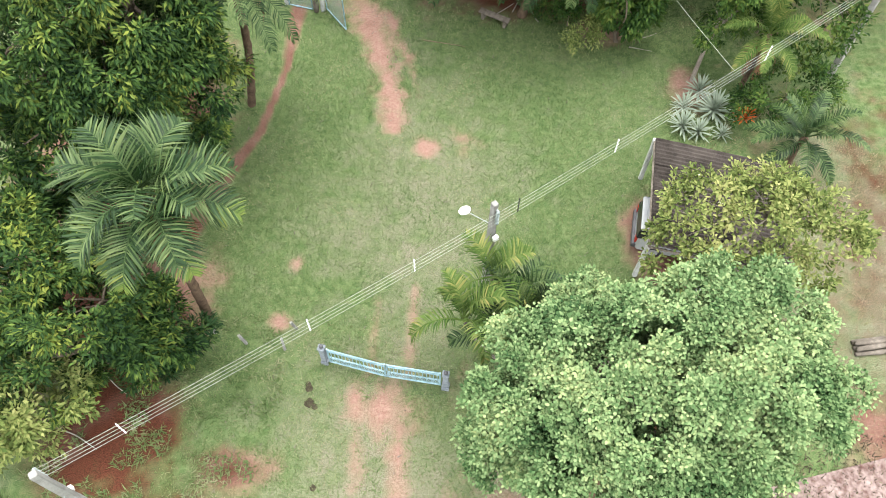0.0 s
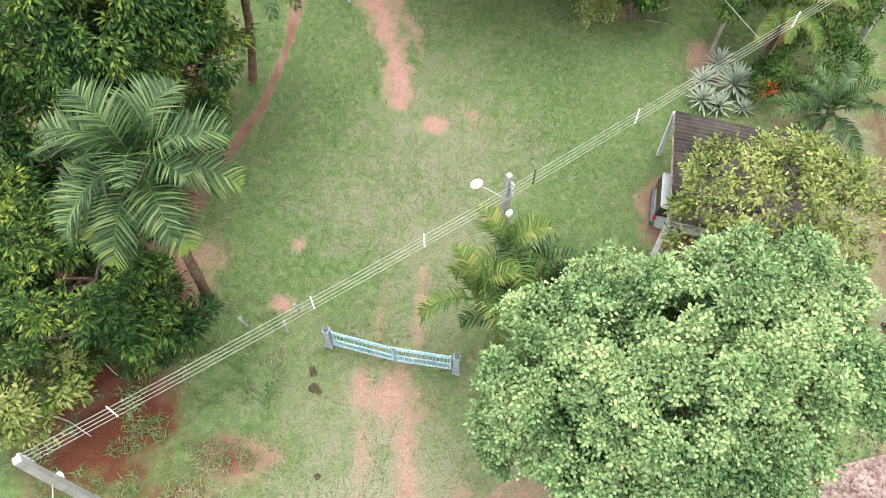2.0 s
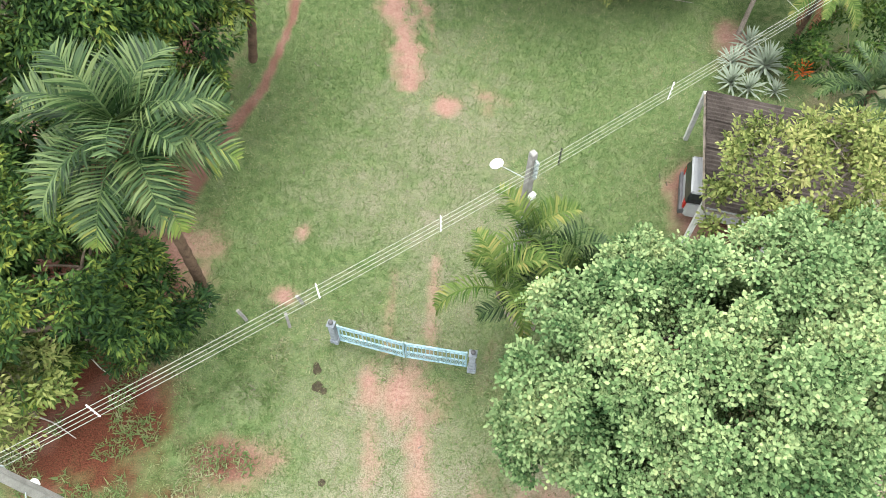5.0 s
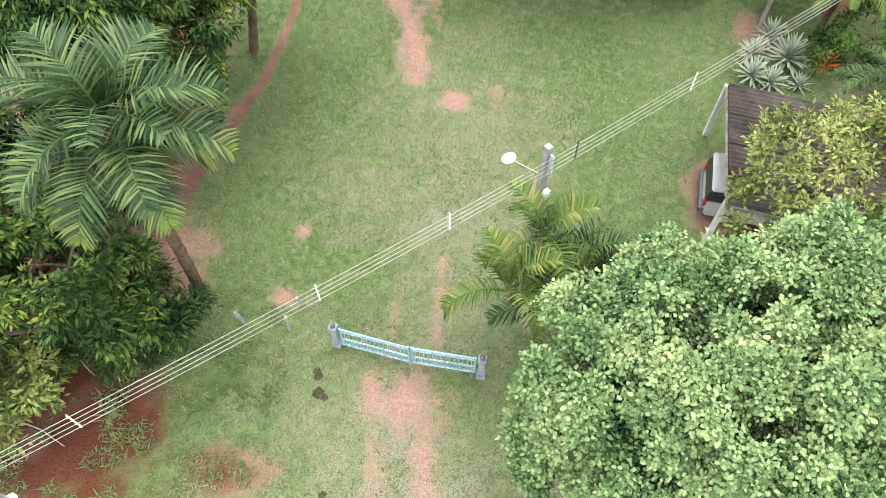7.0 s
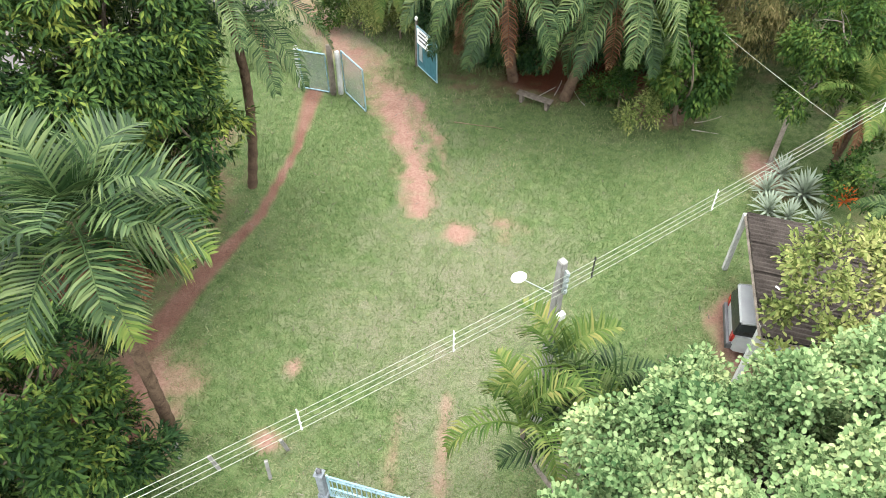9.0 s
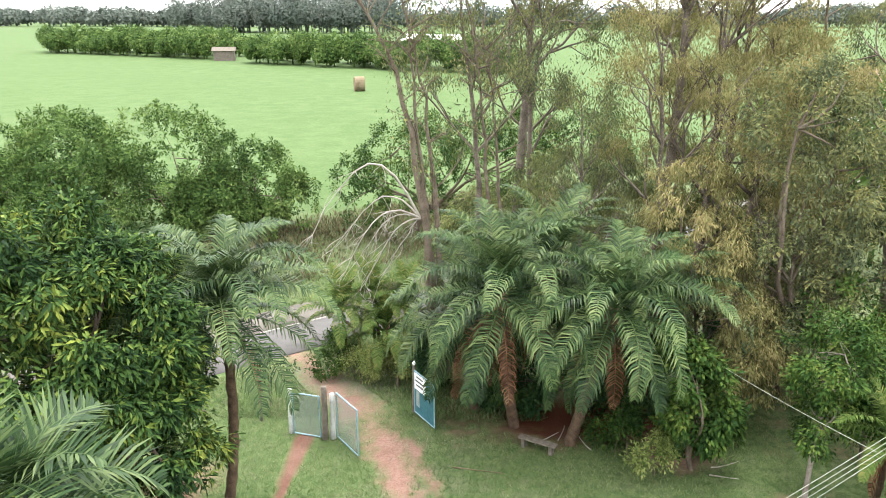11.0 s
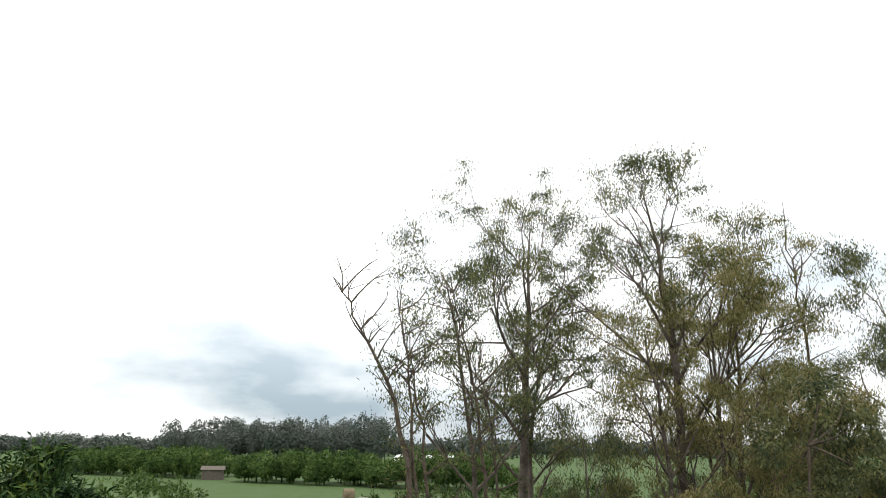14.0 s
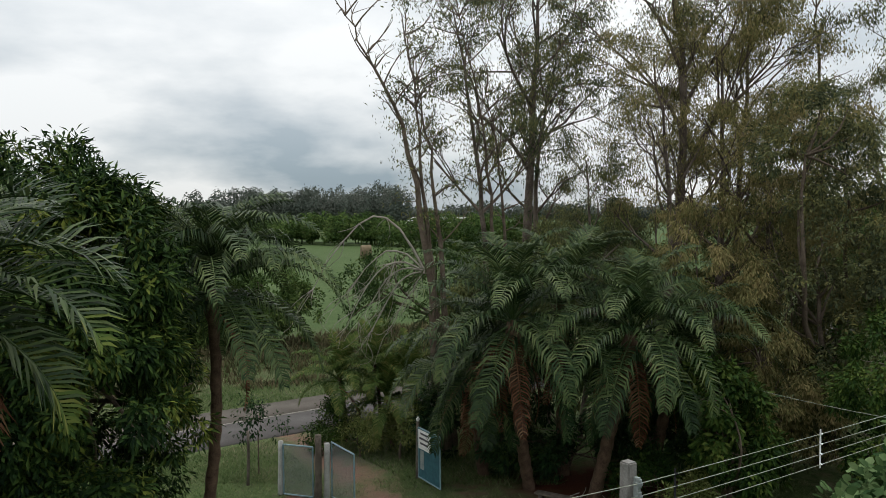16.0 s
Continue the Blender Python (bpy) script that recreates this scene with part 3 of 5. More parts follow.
def broadleaf(name, foot, lobes, clumps, per, length, width, leaf, bark, label, category="tree", trunk_r=0.2, group="", **kw):
    """A tree or shrub: trunk, limbs to each lobe, and a crown of leaves."""
    foot = np.array(foot, float)
    root = thing(name, pose(*foot), label, category, group)
    rel = np.array(lobes, float)
    rel[:, :3] -= foot
    low = float((rel[:, 2] - rel[:, 5]).min())
    fork = np.array([rel[:, 0].mean() * 0.4, rel[:, 1].mean() * 0.4, max(0.35, low + 0.35 * (rel[:, 2].mean() - low))])
    part("trunk", tube_mesh("trunk", [(wander((0, 0, -0.1), fork, 7, trunk_r * 0.8), np.linspace(trunk_r, trunk_r * 0.75, 7))], 10), bark, root)
    lines = []
    for lb in rel:
        tip = lb[:3] + np.array([0, 0, lb[5] * 0.55])
        stem = wander(fork, tip, 8, 0.12 * np.linalg.norm(tip - fork))
        lines.append((stem, np.linspace(trunk_r * 0.55, trunk_r * 0.10, 8)))
        for _ in range(5):
            start = stem[RNG.integers(2, 7)]
            end = lb[:3] + sphere_dirs(1)[0] * lb[3:] * 0.9
            lines.append((wander(start, end, 6, 0.1 * np.linalg.norm(end - start)), np.linspace(trunk_r * 0.25, trunk_r * 0.05, 6)))
    part("branching", tube_mesh("branching", lines, 5), bark, root)
    v, f = foliage(rel, clumps, per, length, width, **kw)
    part("crown", quick_mesh("crown", v, f), leaf, root)
    return root


def gum_tree(name, foot, top, lean, trunk_r, leaf, label, density=1.0, bare=0.35, spread=1.0, leaf_len=0.26, bark=BARK_GUM, droop=1.1):
    """A tall slender tree: a bending trunk, rising limbs and loose hanging tufts with sky between."""
    root = thing(name, pose(*foot), label, "tree")
    H = top
    trunk = wander((0, 0, -0.1), (lean[0], lean[1], H), 16, 0.6)
    part("trunk", tube_mesh("trunk", [(trunk, np.linspace(trunk_r, 0.03, 16) ** 1.0)], 9), bark, root)
    lines, ends = [], []

    def grow(a, d, length, r, depth):
        b = a + d * length
        way = wander(a, b, 5, 0.07 * length)
        lines.append((way, np.linspace(r, r * 0.45, 5)))
        if depth == 0:
            ends.append(b)
            ends.append(way[3])
            return
        for _ in range(3):
            nd = unit(d + RNG.normal(size=3) * 0.5 + np.array([0, 0, 0.12]))
            grow(way[RNG.integers(2, 5)], nd, length * RNG.uniform(0.5, 0.8), r * 0.5, depth - 1)

    count = int(7 + H * 0.26)
    for i in range(count):
        s = bare + (1 - bare) * (i + RNG.random()) / count
        a = trunk[min(14, int(s * 15))]
        ang = i * 2.4 + RNG.random()
        d = unit(np.array([math.cos(ang), math.sin(ang), RNG.uniform(0.9, 1.7)]))
        grow(a, d, spread * (1.1 - s * 0.6) * H * RNG.uniform(0.12, 0.22), trunk_r * (1.05 - s) * 0.6 + 0.02, 2)
    part("branching", tube_mesh("branching", lines, 5), bark, root)
    ends = np.array(ends + [trunk[-1]])
    per = int(105 * density)
    if per:
        n = len(ends) * per
        c = np.repeat(ends, per, 0)
        q = sphere_dirs(n) * RNG.uniform(0.1, 1, (n, 1)) * np.array([1.0, 1.0, 0.62]) * np.repeat(RNG.uniform(0.55, 1.25, len(ends)), per)[:, None]
        d = unit(sphere_dirs(n) * 0.8 + np.array([0, 0, -droop]))
        v, f = leaf_arrays(c + q, d, sphere_dirs(n), RNG.uniform(0.7, 1.2, n) * leaf_len * 0.62, RNG.uniform(0.7, 1.2, n) * leaf_len * 0.19)
        part("crown", quick_mesh("crown", v, f), leaf, root)
    return root


# ---- palms ----
def frond_mesh(name, length, rise, curl, leaflet, hang, pairs=46, width=0.045, keel=0.35, tip_from=2.0):
    """A feather leaf from the origin along +x: a curving rib and two rows of hanging leaflets."""
    n = 18
    t = np.linspace(0, 1, n)
    ang = radians(rise) - radians(curl) * t ** 1.25
    step = length / (n - 1)
    xs = np.concatenate([[0], np.cumsum(np.cos(ang[:-1]) * step)])
    zs = np.concatenate([[0], np.cumsum(np.sin(ang[:-1]) * step)])
    rib = np.stack([xs, 0.04 * length * np.sin(t * 2.2), zs], 1)
    rv, rf = tube_arrays(rib, np.linspace(0.035, 0.006, n), 5)
    rt = np.concatenate([rf[:, [0, 1, 2]], rf[:, [0, 2, 3]]])
    ts = np.linspace(0.16, 0.995, pairs)
    V, F, old = [], [], []
    k = 0
    for s in ts:
        j = s * (n - 1)
        i = min(int(j), n - 2)
        c = rib[i] + (rib[i + 1] - rib[i]) * (j - i)
        fw = unit(rib[i + 1] - rib[i])
        up = np.array([-fw[2], 0, fw[0]])
        ll = leaflet * (math.sin(math.pi * min(1.0, 0.16 + 0.80 * s)) ** 0.7) * RNG.uniform(0.85, 1.12)
        for side in (-1, 1):
            out = unit(np.array([0, side, 0]) * 0.9 + fw * RNG.uniform(0.45, 0.75) + up * keel * RNG.uniform(0.3, 1.3))
            m1 = c + out * ll * 0.5
            d2 = unit(out + np.array([0, 0, -hang * RNG.uniform(0.7, 1.3)]))
            tip = m1 + d2 * ll * 0.5
            w = unit(np.cross(out, up)) * width * 0.5
            V += [c - w * 0.6, c + w * 0.6, m1 + w, m1 - w, tip]
            F += [(k, k + 1, k + 2), (k, k + 2, k + 3), (k + 3, k + 2, k + 4)]
            old += [s + RNG.normal() * 0.06 > tip_from] * 3
            k += 5
    v, f = join_arrays([(rv, rt), (np.array(V), np.array(F))])
    me = quick_mesh(name, v, f)
    me.polygons.foreach_set("material_index", np.concatenate([np.zeros(len(rt)), old]).astype(np.int32))
    return me


def palm(name, foot, heart, fronds, length, leaf, label, trunk_r=0.16, leaflet=0.62, hang=0.7, dry=0, rises=(82, 60, 38, 12), curls=(45, 85, 100, 95), group="", pairs=46, dry_leaf=None, bark=None, width=0.045, keel=0.35, tips=2.0):
    """A palm: ringed trunk, its feather leaves one by one, and dead ones hanging."""
    foot, heart = np.array(foot, float), np.array(heart, float)
    root = thing(name, pose(*foot), label, "palm tree", group)
    n = 26
    line = wander((0, 0, -0.1), heart - foot, n, 0.12)
    rr = trunk_r * (1.0 + 0.07 * np.where(np.arange(n) % 2, 1, -1)) * np.linspace(1.15, 0.85, n)
    rr[-4:] *= np.array([1.25, 1.5, 1.3, 0.8])
    part("trunk", tube_mesh("trunk", [(line, rr)], 10), bark or PALM_BARK, root)
    kinds = [frond_mesh("frond", length * s, r, c, leaflet, hang * h, pairs, width, keel, tips + e) for r, c, s, h, e in
             zip(rises, curls, (0.85, 1.0, 1.0, 0.9), (0.5, 0.8, 1.0, 1.1), (0.5, 0.4, 0.0, -0.1))]
    for me in kinds:
        me.materials.append(leaf)
        me.materials.append(FROND_TIP)
    top = line[-1]
    for i in range(fronds):
        s = (i + 0.5) / fronds
        k = min(3, int(s * 4))
        ob = part("frond", kinds[k], leaf, root)
        ob.matrix_basis = pose(top[0], top[1], top[2] - 0.25 * s, RNG.uniform(-14, 14), RNG.uniform(-9, 9), i * 137.5 + RNG.uniform(-12, 12))
    if dry:
        dm = frond_mesh("dead_frond", length * 0.75, -35, 50, leaflet * 0.7, 1.6, 30)
        for i in range(dry):
            ob = part("dead_frond", dm, dry_leaf or FROND_DRY, root, "dry brown hanging palm leaf" if i == 0 else "")
            ob.matrix_basis = pose(top[0], top[1], top[2] - 0.45, RNG.uniform(-20, 20), RNG.uniform(0, 25), i * 360 / dry + RNG.uniform(-20, 20))
    return root


# entrance side, left of the lawn
palm("palm_tree", (-7.86, 11.47, 0), (-6.95, 10.5, 9.0), 25, 2.6, FROND, "tall feather palm with long arching green leaves above the shrubs", 0.15, 0.88, 0.45, dry=3, rises=(70, 42, 14, -16), curls=(95, 108, 92, 60), width=0.05, pairs=36, keel=0.5, tips=0.86)
palm("palm_tree", (-7.77, 21.3, 0), (-7.0, 20.7, 8.0), 42, 4.1, FROND, "tall drooping feather palm beside the footpath", 0.15, 0.8, 1.7, dry=1, rises=(86, 68, 40, 2), curls=(100, 128, 112, 76), pairs=50, width=0.046)
broadleaf("mango_tree", (-11.4, 20.0, 0), [(-10.3, 18.1, 7.3, 3.1, 3.1, 3.6), (-8.6, 17.6, 5.6, 2.0, 2.1, 2.6), (-12.2, 16.4, 7.2, 2.6, 2.6, 3.1), (-9.9, 22.0, 5.4, 2.2, 2.6, 3.0), (-8.9, 17.9, 8.3, 1.7, 1.7, 2.0), (-11.4, 18.8, 8.6, 1.9, 1.9, 1.8), (-9.0, 17.2, 3.2, 1.6, 1.5, 1.7), (-11.2, 17.4, 4.6, 2.0, 1.8, 2.4), (-12.6, 16.6, 5.0, 2.0, 1.8, 2.4), (-10.6, 19.6, 4.4, 2.2, 2.0, 2.6)],
          7600, 12, 0.24, 0.075, MANGO, BARK, "large dense mango tree with dark glossy leaves and yellow new growth", trunk_r=0.35, droop=0.7, spread=0.22, puff=0.6)
broadleaf("mango_tree", (-11.0, 9.9, 0), [(-10.6, 9.9, 3.2, 2.2, 2.0, 1.9), (-12.4, 11.4, 3.6, 2.2, 2.0, 2.0), (-8.9, 10.0, 1.9, 1.3, 1.0, 1.3), (-12.0, 8.6, 2.8, 1.8, 1.5, 1.6), (-9.8, 11.4, 3.0, 1.4, 1.2, 1.6)],
          2600, 12, 0.25, 0.08, MANGO, BARK, "low spreading green tree below the palm", trunk_r=0.22, droop=0.5)
broadleaf("mango_tree", (-14.2, 14.6, 0), [(-14.0, 14.6, 4.2, 2.6, 2.6, 2.4), (-12.2, 15.8, 4.2, 2.0, 1.8, 2.0), (-15.4, 12.4, 4.0, 2.3, 2.3, 2.2), (-10.6, 14.6, 3.0, 1.6, 1.6, 1.8)],
          2000, 12, 0.26, 0.085, MANGO, BARK, "dense green tree behind the palm", trunk_r=0.25, droop=0.6)
broadleaf("croton_shrub", (-12.0, 7.4, 0), [(-11.9, 7.6, 2.4, 1.4, 1.2, 1.4), (-13.2, 7.0, 2.6, 1.6, 1.4, 1.5), (-12.4, 6.2, 1.6, 0.8, 0.8, 1.0)],
          800, 10, 0.22, 0.09, YELLOWISH, BARK, "yellow-green leafy shrub over red earth", "shrub", trunk_r=0.12, aim_up=0.8)
broadleaf("shrub", (-8.3, 10.2, 0), [(-8.3, 10.1, 1.0, 1.0, 0.7, 0.9), (-9.4, 9.2, 0.9, 0.9, 0.7, 0.8)], 300, 10, 0.22, 0.06, MANGO_DARK, BARK, "dark narrow-leaved shrub at the lawn's edge", "shrub", trunk_r=0.06, droop=0.5)

# right of the lawn
broadleaf("fig_tree", (5.9, 7.4, 0), [(2.5, 5.6, 4.3, 1.3, 1.1, 1.2), (2.9, 6.6, 4.9, 1.3, 1.2, 1.2), (6.9, 5.9, 5.9, 2.6, 1.9, 2.0), (4.6, 7.4, 5.6, 1.9, 1.6, 1.7), (5.57, 6.70, 6.45, 2.96, 2.52, 2.09), (2.78, 6.88, 5.84, 1.48, 1.57, 1.48), (4.26, 4.96, 5.58, 1.65, 1.30, 1.57), (7.74, 8.18, 6.28, 2.26, 1.74, 1.65), (8.87, 6.88, 5.93, 1.74, 1.65, 1.57), (6.26, 4.70, 5.58, 1.74, 1.22, 1.48), (4.87, 9.05, 4.88, 1.48, 0.96, 1.04), (5.39, 5.22, 6.19, 1.74, 1.30, 1.57), (7.66, 6.36, 6.62, 1.74, 1.57, 1.57)],
          14500, 13, 0.10, 0.078, PALE, BARK_PALE, "broad tree with pale green rounded leaves", trunk_r=0.2, droop=0.15, spread=0.2, aim_up=0.7, puff=0.42, broad=True)
broadleaf("almond_tree", (10.6, 12.9, 0), [(8.56, 12.51, 4.95, 1.58, 1.49, 1.02), (10.14, 12.42, 5.22, 1.67, 1.40, 1.02), (11.53, 12.05, 4.95, 1.40, 1.40, 1.02), (7.63, 11.77, 4.57, 1.02, 0.93, 0.84), (10.42, 13.63, 4.95, 1.12, 0.84, 0.74)],
          950, 10, 0.15, 0.075, YELLOWISH, BARK_PALE, "yellow-green tree with sparse leaves spreading over the hut roof", trunk_r=0.18, aim_up=0.7, droop=0.2, inner=0.1, puff=0.32, broad=True)
broadleaf("shrub", (8.0, 25.3, 0), [(7.6, 25.1, 2.9, 1.1, 1.0, 1.7), (8.1, 25.2, 1.6, 1.1, 0.9, 1.3), (7.2, 24.9, 4.2, 0.8, 0.7, 0.8)], 700, 10, 0.24, 0.11, SHRUB, BARK, "tall green shrub with drooping broad leaves", "shrub", trunk_r=0.1, droop=0.8)
broadleaf("shrub", (5.9, 26.3, 0), [(5.8, 26.2, 0.8, 0.9, 0.8, 0.7)], 220, 10, 0.16, 0.06, SHRUB, BARK, "small rounded green shrub on bare earth", "shrub", trunk_r=0.05)
broadleaf("creeper", (6.6, 25.0, 0), [(6.0, 24.6, 0.7, 0.5, 0.4, 0.3), (6.6, 24.9, 0.9, 0.6, 0.4, 0.35), (7.1, 25.1, 1.1, 0.5, 0.4, 0.4)], 170, 9, 0.15, 0.07, YELLOWISH, BARK, "yellow-green leaning branch of a shrub", "shrub", trunk_r=0.04, aim_up=0.8)
broadleaf("climber_tree", (11.0, 23.0, 0), [(11.6, 23.6, 5.2, 1.0, 0.9, 1.1), (11.9, 24.0, 4.0, 1.2, 1.0, 1.1), (11.3, 23.3, 2.9, 0.7, 0.6, 0.8)], 800, 10, 0.17, 0.075, SHRUB, BARK_PALE, "slender tree wrapped in small-leaved creeper", trunk_r=0.10, droop=0.8)
broadleaf("shrub", (14.4, 26.0, 0), [(14.0, 25.6, 3.4, 1.8, 1.6, 2.2), (15.6, 24.4, 3.0, 1.8, 1.8, 2.2), (13.6, 28.0, 3.6, 1.9, 1.6, 2.4)], 900, 10, 0.22, 0.10, SHRUB, BARK, "bright green broad-leaved thicket behind the hut", "shrub", trunk_r=0.1)
broadleaf("shrub", (13.4, 20.4, 0), [(13.2, 20.4, 1.0, 1.1, 1.0, 1.0), (14.6, 21.2, 1.2, 1.3, 1.1, 1.1)], 420, 10, 0.18, 0.08, SHRUB, BARK, "low green shrub beside the agaves", "shrub", trunk_r=0.05)
palm("palm_tree", (14.0, 18.2, 0), (13.9, 18.2, 2.2), 13, 2.4, FROND, "short green palm behind the hut", 0.12, 0.5, 0.8, rises=(70, 45, 25, 5), curls=(60, 80, 90, 80))
palm("palm_tree", (13.0, 22.6, 0), (13.1, 22.5, 3.2), 14, 2.4, FROND_PALE, "slim yellowish palm beside the agaves", 0.1, 0.5, 0.9, dry=4)
for k, (x, y, hx, hy, hz) in enumerate([(2.5, 10.55, 1.85, 10.7, 4.7), (2.23, 10.06, 1.0, 9.4, 4.5), (2.8, 10.6, 2.6, 10.3, 3.9), (3.1, 10.4, 3.1, 9.8, 4.0), (2.4, 10.3, 2.1, 9.9, 3.0)]):
    palm("areca_palm", (x, y, 0), (hx, hy, hz), 7, 2.0, FROND_PALE if k < 2 else FROND, "clump palm stem with arching yellow-green leaves", 0.055, 0.6, 0.9, group="areca palm clump", rises=(80, 62, 48, 30), curls=(90, 125, 135, 130), pairs=30, width=0.05, keel=0.7, bark=BARK_PALE)

# the thicket of palms right of the entrance
for x, y, hx, hy, hz, ln, nf, lb in [(1.8, 28.2, 1.1, 26.6, 6.3, 4.9, 32, "large wild palm with long drooping leaves and dead ones"), (3.8, 26.9, 4.95, 26.0, 6.0, 4.4, 30, "wild palm with thick leaning trunk and drooping leaves"), (6.1, 28.6, 7.0, 27.8, 5.2, 4.2, 22, "wild palm with drooping dark leaves in the thicket"), (3.2, 29.6, 2.9, 29.0, 6.6, 4.6, 24, "tall wild palm at the back of the thicket"), (0.2, 29.6, -0.2, 29.0, 4.4, 4.0, 24, "wild palm with leaves reaching down to the gate")]:
    palm("wild_palm", (x, y, 0), (hx, hy, hz), nf, ln, FROND, lb, 0.2, 0.9, 1.5, dry=4, group="palm thicket", rises=(82, 58, 24, -20), curls=(85, 120, 112, 66), pairs=44, width=0.055)
broadleaf("undergrowth", (3.5, 30.6, 0), [(-0.6, 31.0, 1.6, 1.5, 1.0, 1.7), (1.4, 31.0, 2.4, 1.7, 1.0, 2.4), (3.6, 31.0, 2.6, 1.8, 1.0, 2.6), (6.0, 30.6, 2.6, 1.8, 1.0, 2.6), (8.2, 30.0, 2.6, 1.6, 1.0, 2.6), (4.4, 28.6, 0.9, 2.2, 0.9, 1.0), (1.4, 29.2, 0.8, 1.4, 0.6, 0.9), (6.8, 29.0, 1.2, 1.6, 0.8, 1.3)], 2600, 10, 0.24, 0.09, MANGO_DARK, BARK, "dark leafy undergrowth below the palms", "shrub", trunk_r=0.08, droop=0.6)
for x, y, h in [(-5.7, 33.6, 2.9), (-4.2, 33.9, 3.4), (-2.8, 33.8, 3.0), (-3.6, 32.9, 2.2)]:
    palm("young_palm", (x, y, 0), (x - 0.2, y - 0.2, h), 18, 2.5, FROND_PALE, "young palm on the roadside by the entrance", 0.08, 0.55, 1.1, group="roadside palms", dry=1)
broadleaf("shrub", (-6.1, 32.3, 0), [(-6.1, 32.3, 0.8, 0.75, 0.65, 0.85), (-5.6, 32.6, 0.9, 0.7, 0.6, 0.8)], 380, 10, 0.14, 0.065, SHRUB, BARK, "low dark shrub beside the gravel entrance", "shrub", trunk_r=0.05)
broadleaf("shrub", (-4.8, 31.6, 0), [(-4.8, 31.6, 0.6, 0.65, 0.55, 0.65)], 240, 10, 0.16, 0.045, YELLOWISH, BARK, "small feathery green bush beside the entrance", "shrub", trunk_r=0.04, droop=0.6)
broadleaf("croton_shrub", (-3.1, 31.3, 0), [(-3.1, 31.3, 1.5, 0.75, 0.6, 0.75), (-2.8, 31.6, 1.1, 0.6, 0.5, 0.6)], 330, 9, 0.15, 0.075, YELLOWISH, BARK, "yellow-green shrub behind the gate leaf", "shrub", trunk_r=0.06, aim_up=0.8)
broadleaf("sapling", (-8.3, 29.4, 0), [(-8.3, 29.4, 2.0, 0.6, 0.5, 0.6)], 70, 8, 0.17, 0.07, MANGO_DARK, BARK, "thin sapling beside the side gate", trunk_r=0.03, droop=0.8)

# tall gum trees beyond the entrance
gum_tree("gum_tree", (2.2, 38.5, 0), 22.6, (1.0, 0.3), 0.36, GUM, "tall gum tree with pale trunk and airy crown", 0.9, 0.52, 1.35)
gum_tree("gum_tree", (7.4, 35.8, 0), 23.6, (0.9, -0.3), 0.34, GUM, "tallest gum tree with a loose feathery top", 0.75, 0.52, 1.3)
gum_tree("gum_tree", (0.3, 35.0, 0), 19.0, (-1.3, 0.2), 0.2, GUM, "slender gum tree with thin grey limbs", 0.55, 0.52, 1.1)
gum_tree("gum_tree", (4.6, 40.0, 0), 18.5, (-0.3, 0.0), 0.24, GUM, "gum tree at the back of the grove", 0.7, 0.5, 1.1)
gum_tree("gum_tree", (9.8, 33.5, 0), 17.6, (0.6, 0.5), 0.26, GUM_BROWN, "gum tree with dense olive-brown hanging foliage", 1.2, 0.4, 1.5, 0.24)
gum_tree("gum_tree", (12.0, 36.5, 0), 19.6, (0.7, 0.2), 0.26, GUM_BROWN, "tall gum tree with an olive-brown crown", 0.9, 0.48, 1.3, 0.24)
gum_tree("gum_tree", (12.2, 34.2, 0), 14.8, (0.5, 0.5), 0.26, GUM_BROWN, "gum tree thick with olive-brown foliage", 1.2, 0.2, 1.6, 0.24)
gum_tree("gum_tree", (6.8, 32.2, 0), 16.2, (0.4, 0.5), 0.22, GUM_BROWN, "gum tree with rusty hanging foliage and bare lower limbs", 0.85, 0.45, 1.4, 0.22)
gum_tree("gum_tree", (4.4, 33.8, 0), 12.0, (0.3, 0.2), 0.14, GUM, "short gum tree with yellowish foliage", 0.7, 0.3, 1.3, 0.22)
gum_tree("gum_tree", (14.0, 33.0, 0), 12.0, (0.4, 0.2), 0.2, GUM_BROWN, "low gum tree with dense brownish foliage", 1.4, 0.12, 1.7, 0.24)
gum_tree("gum_tree", (19.5, 34.0, 0), 18.0, (-0.3, 0.0), 0.3, GUM, "gum tree standing apart with dense rounded crown", 1.6, 0.3, 1.4)
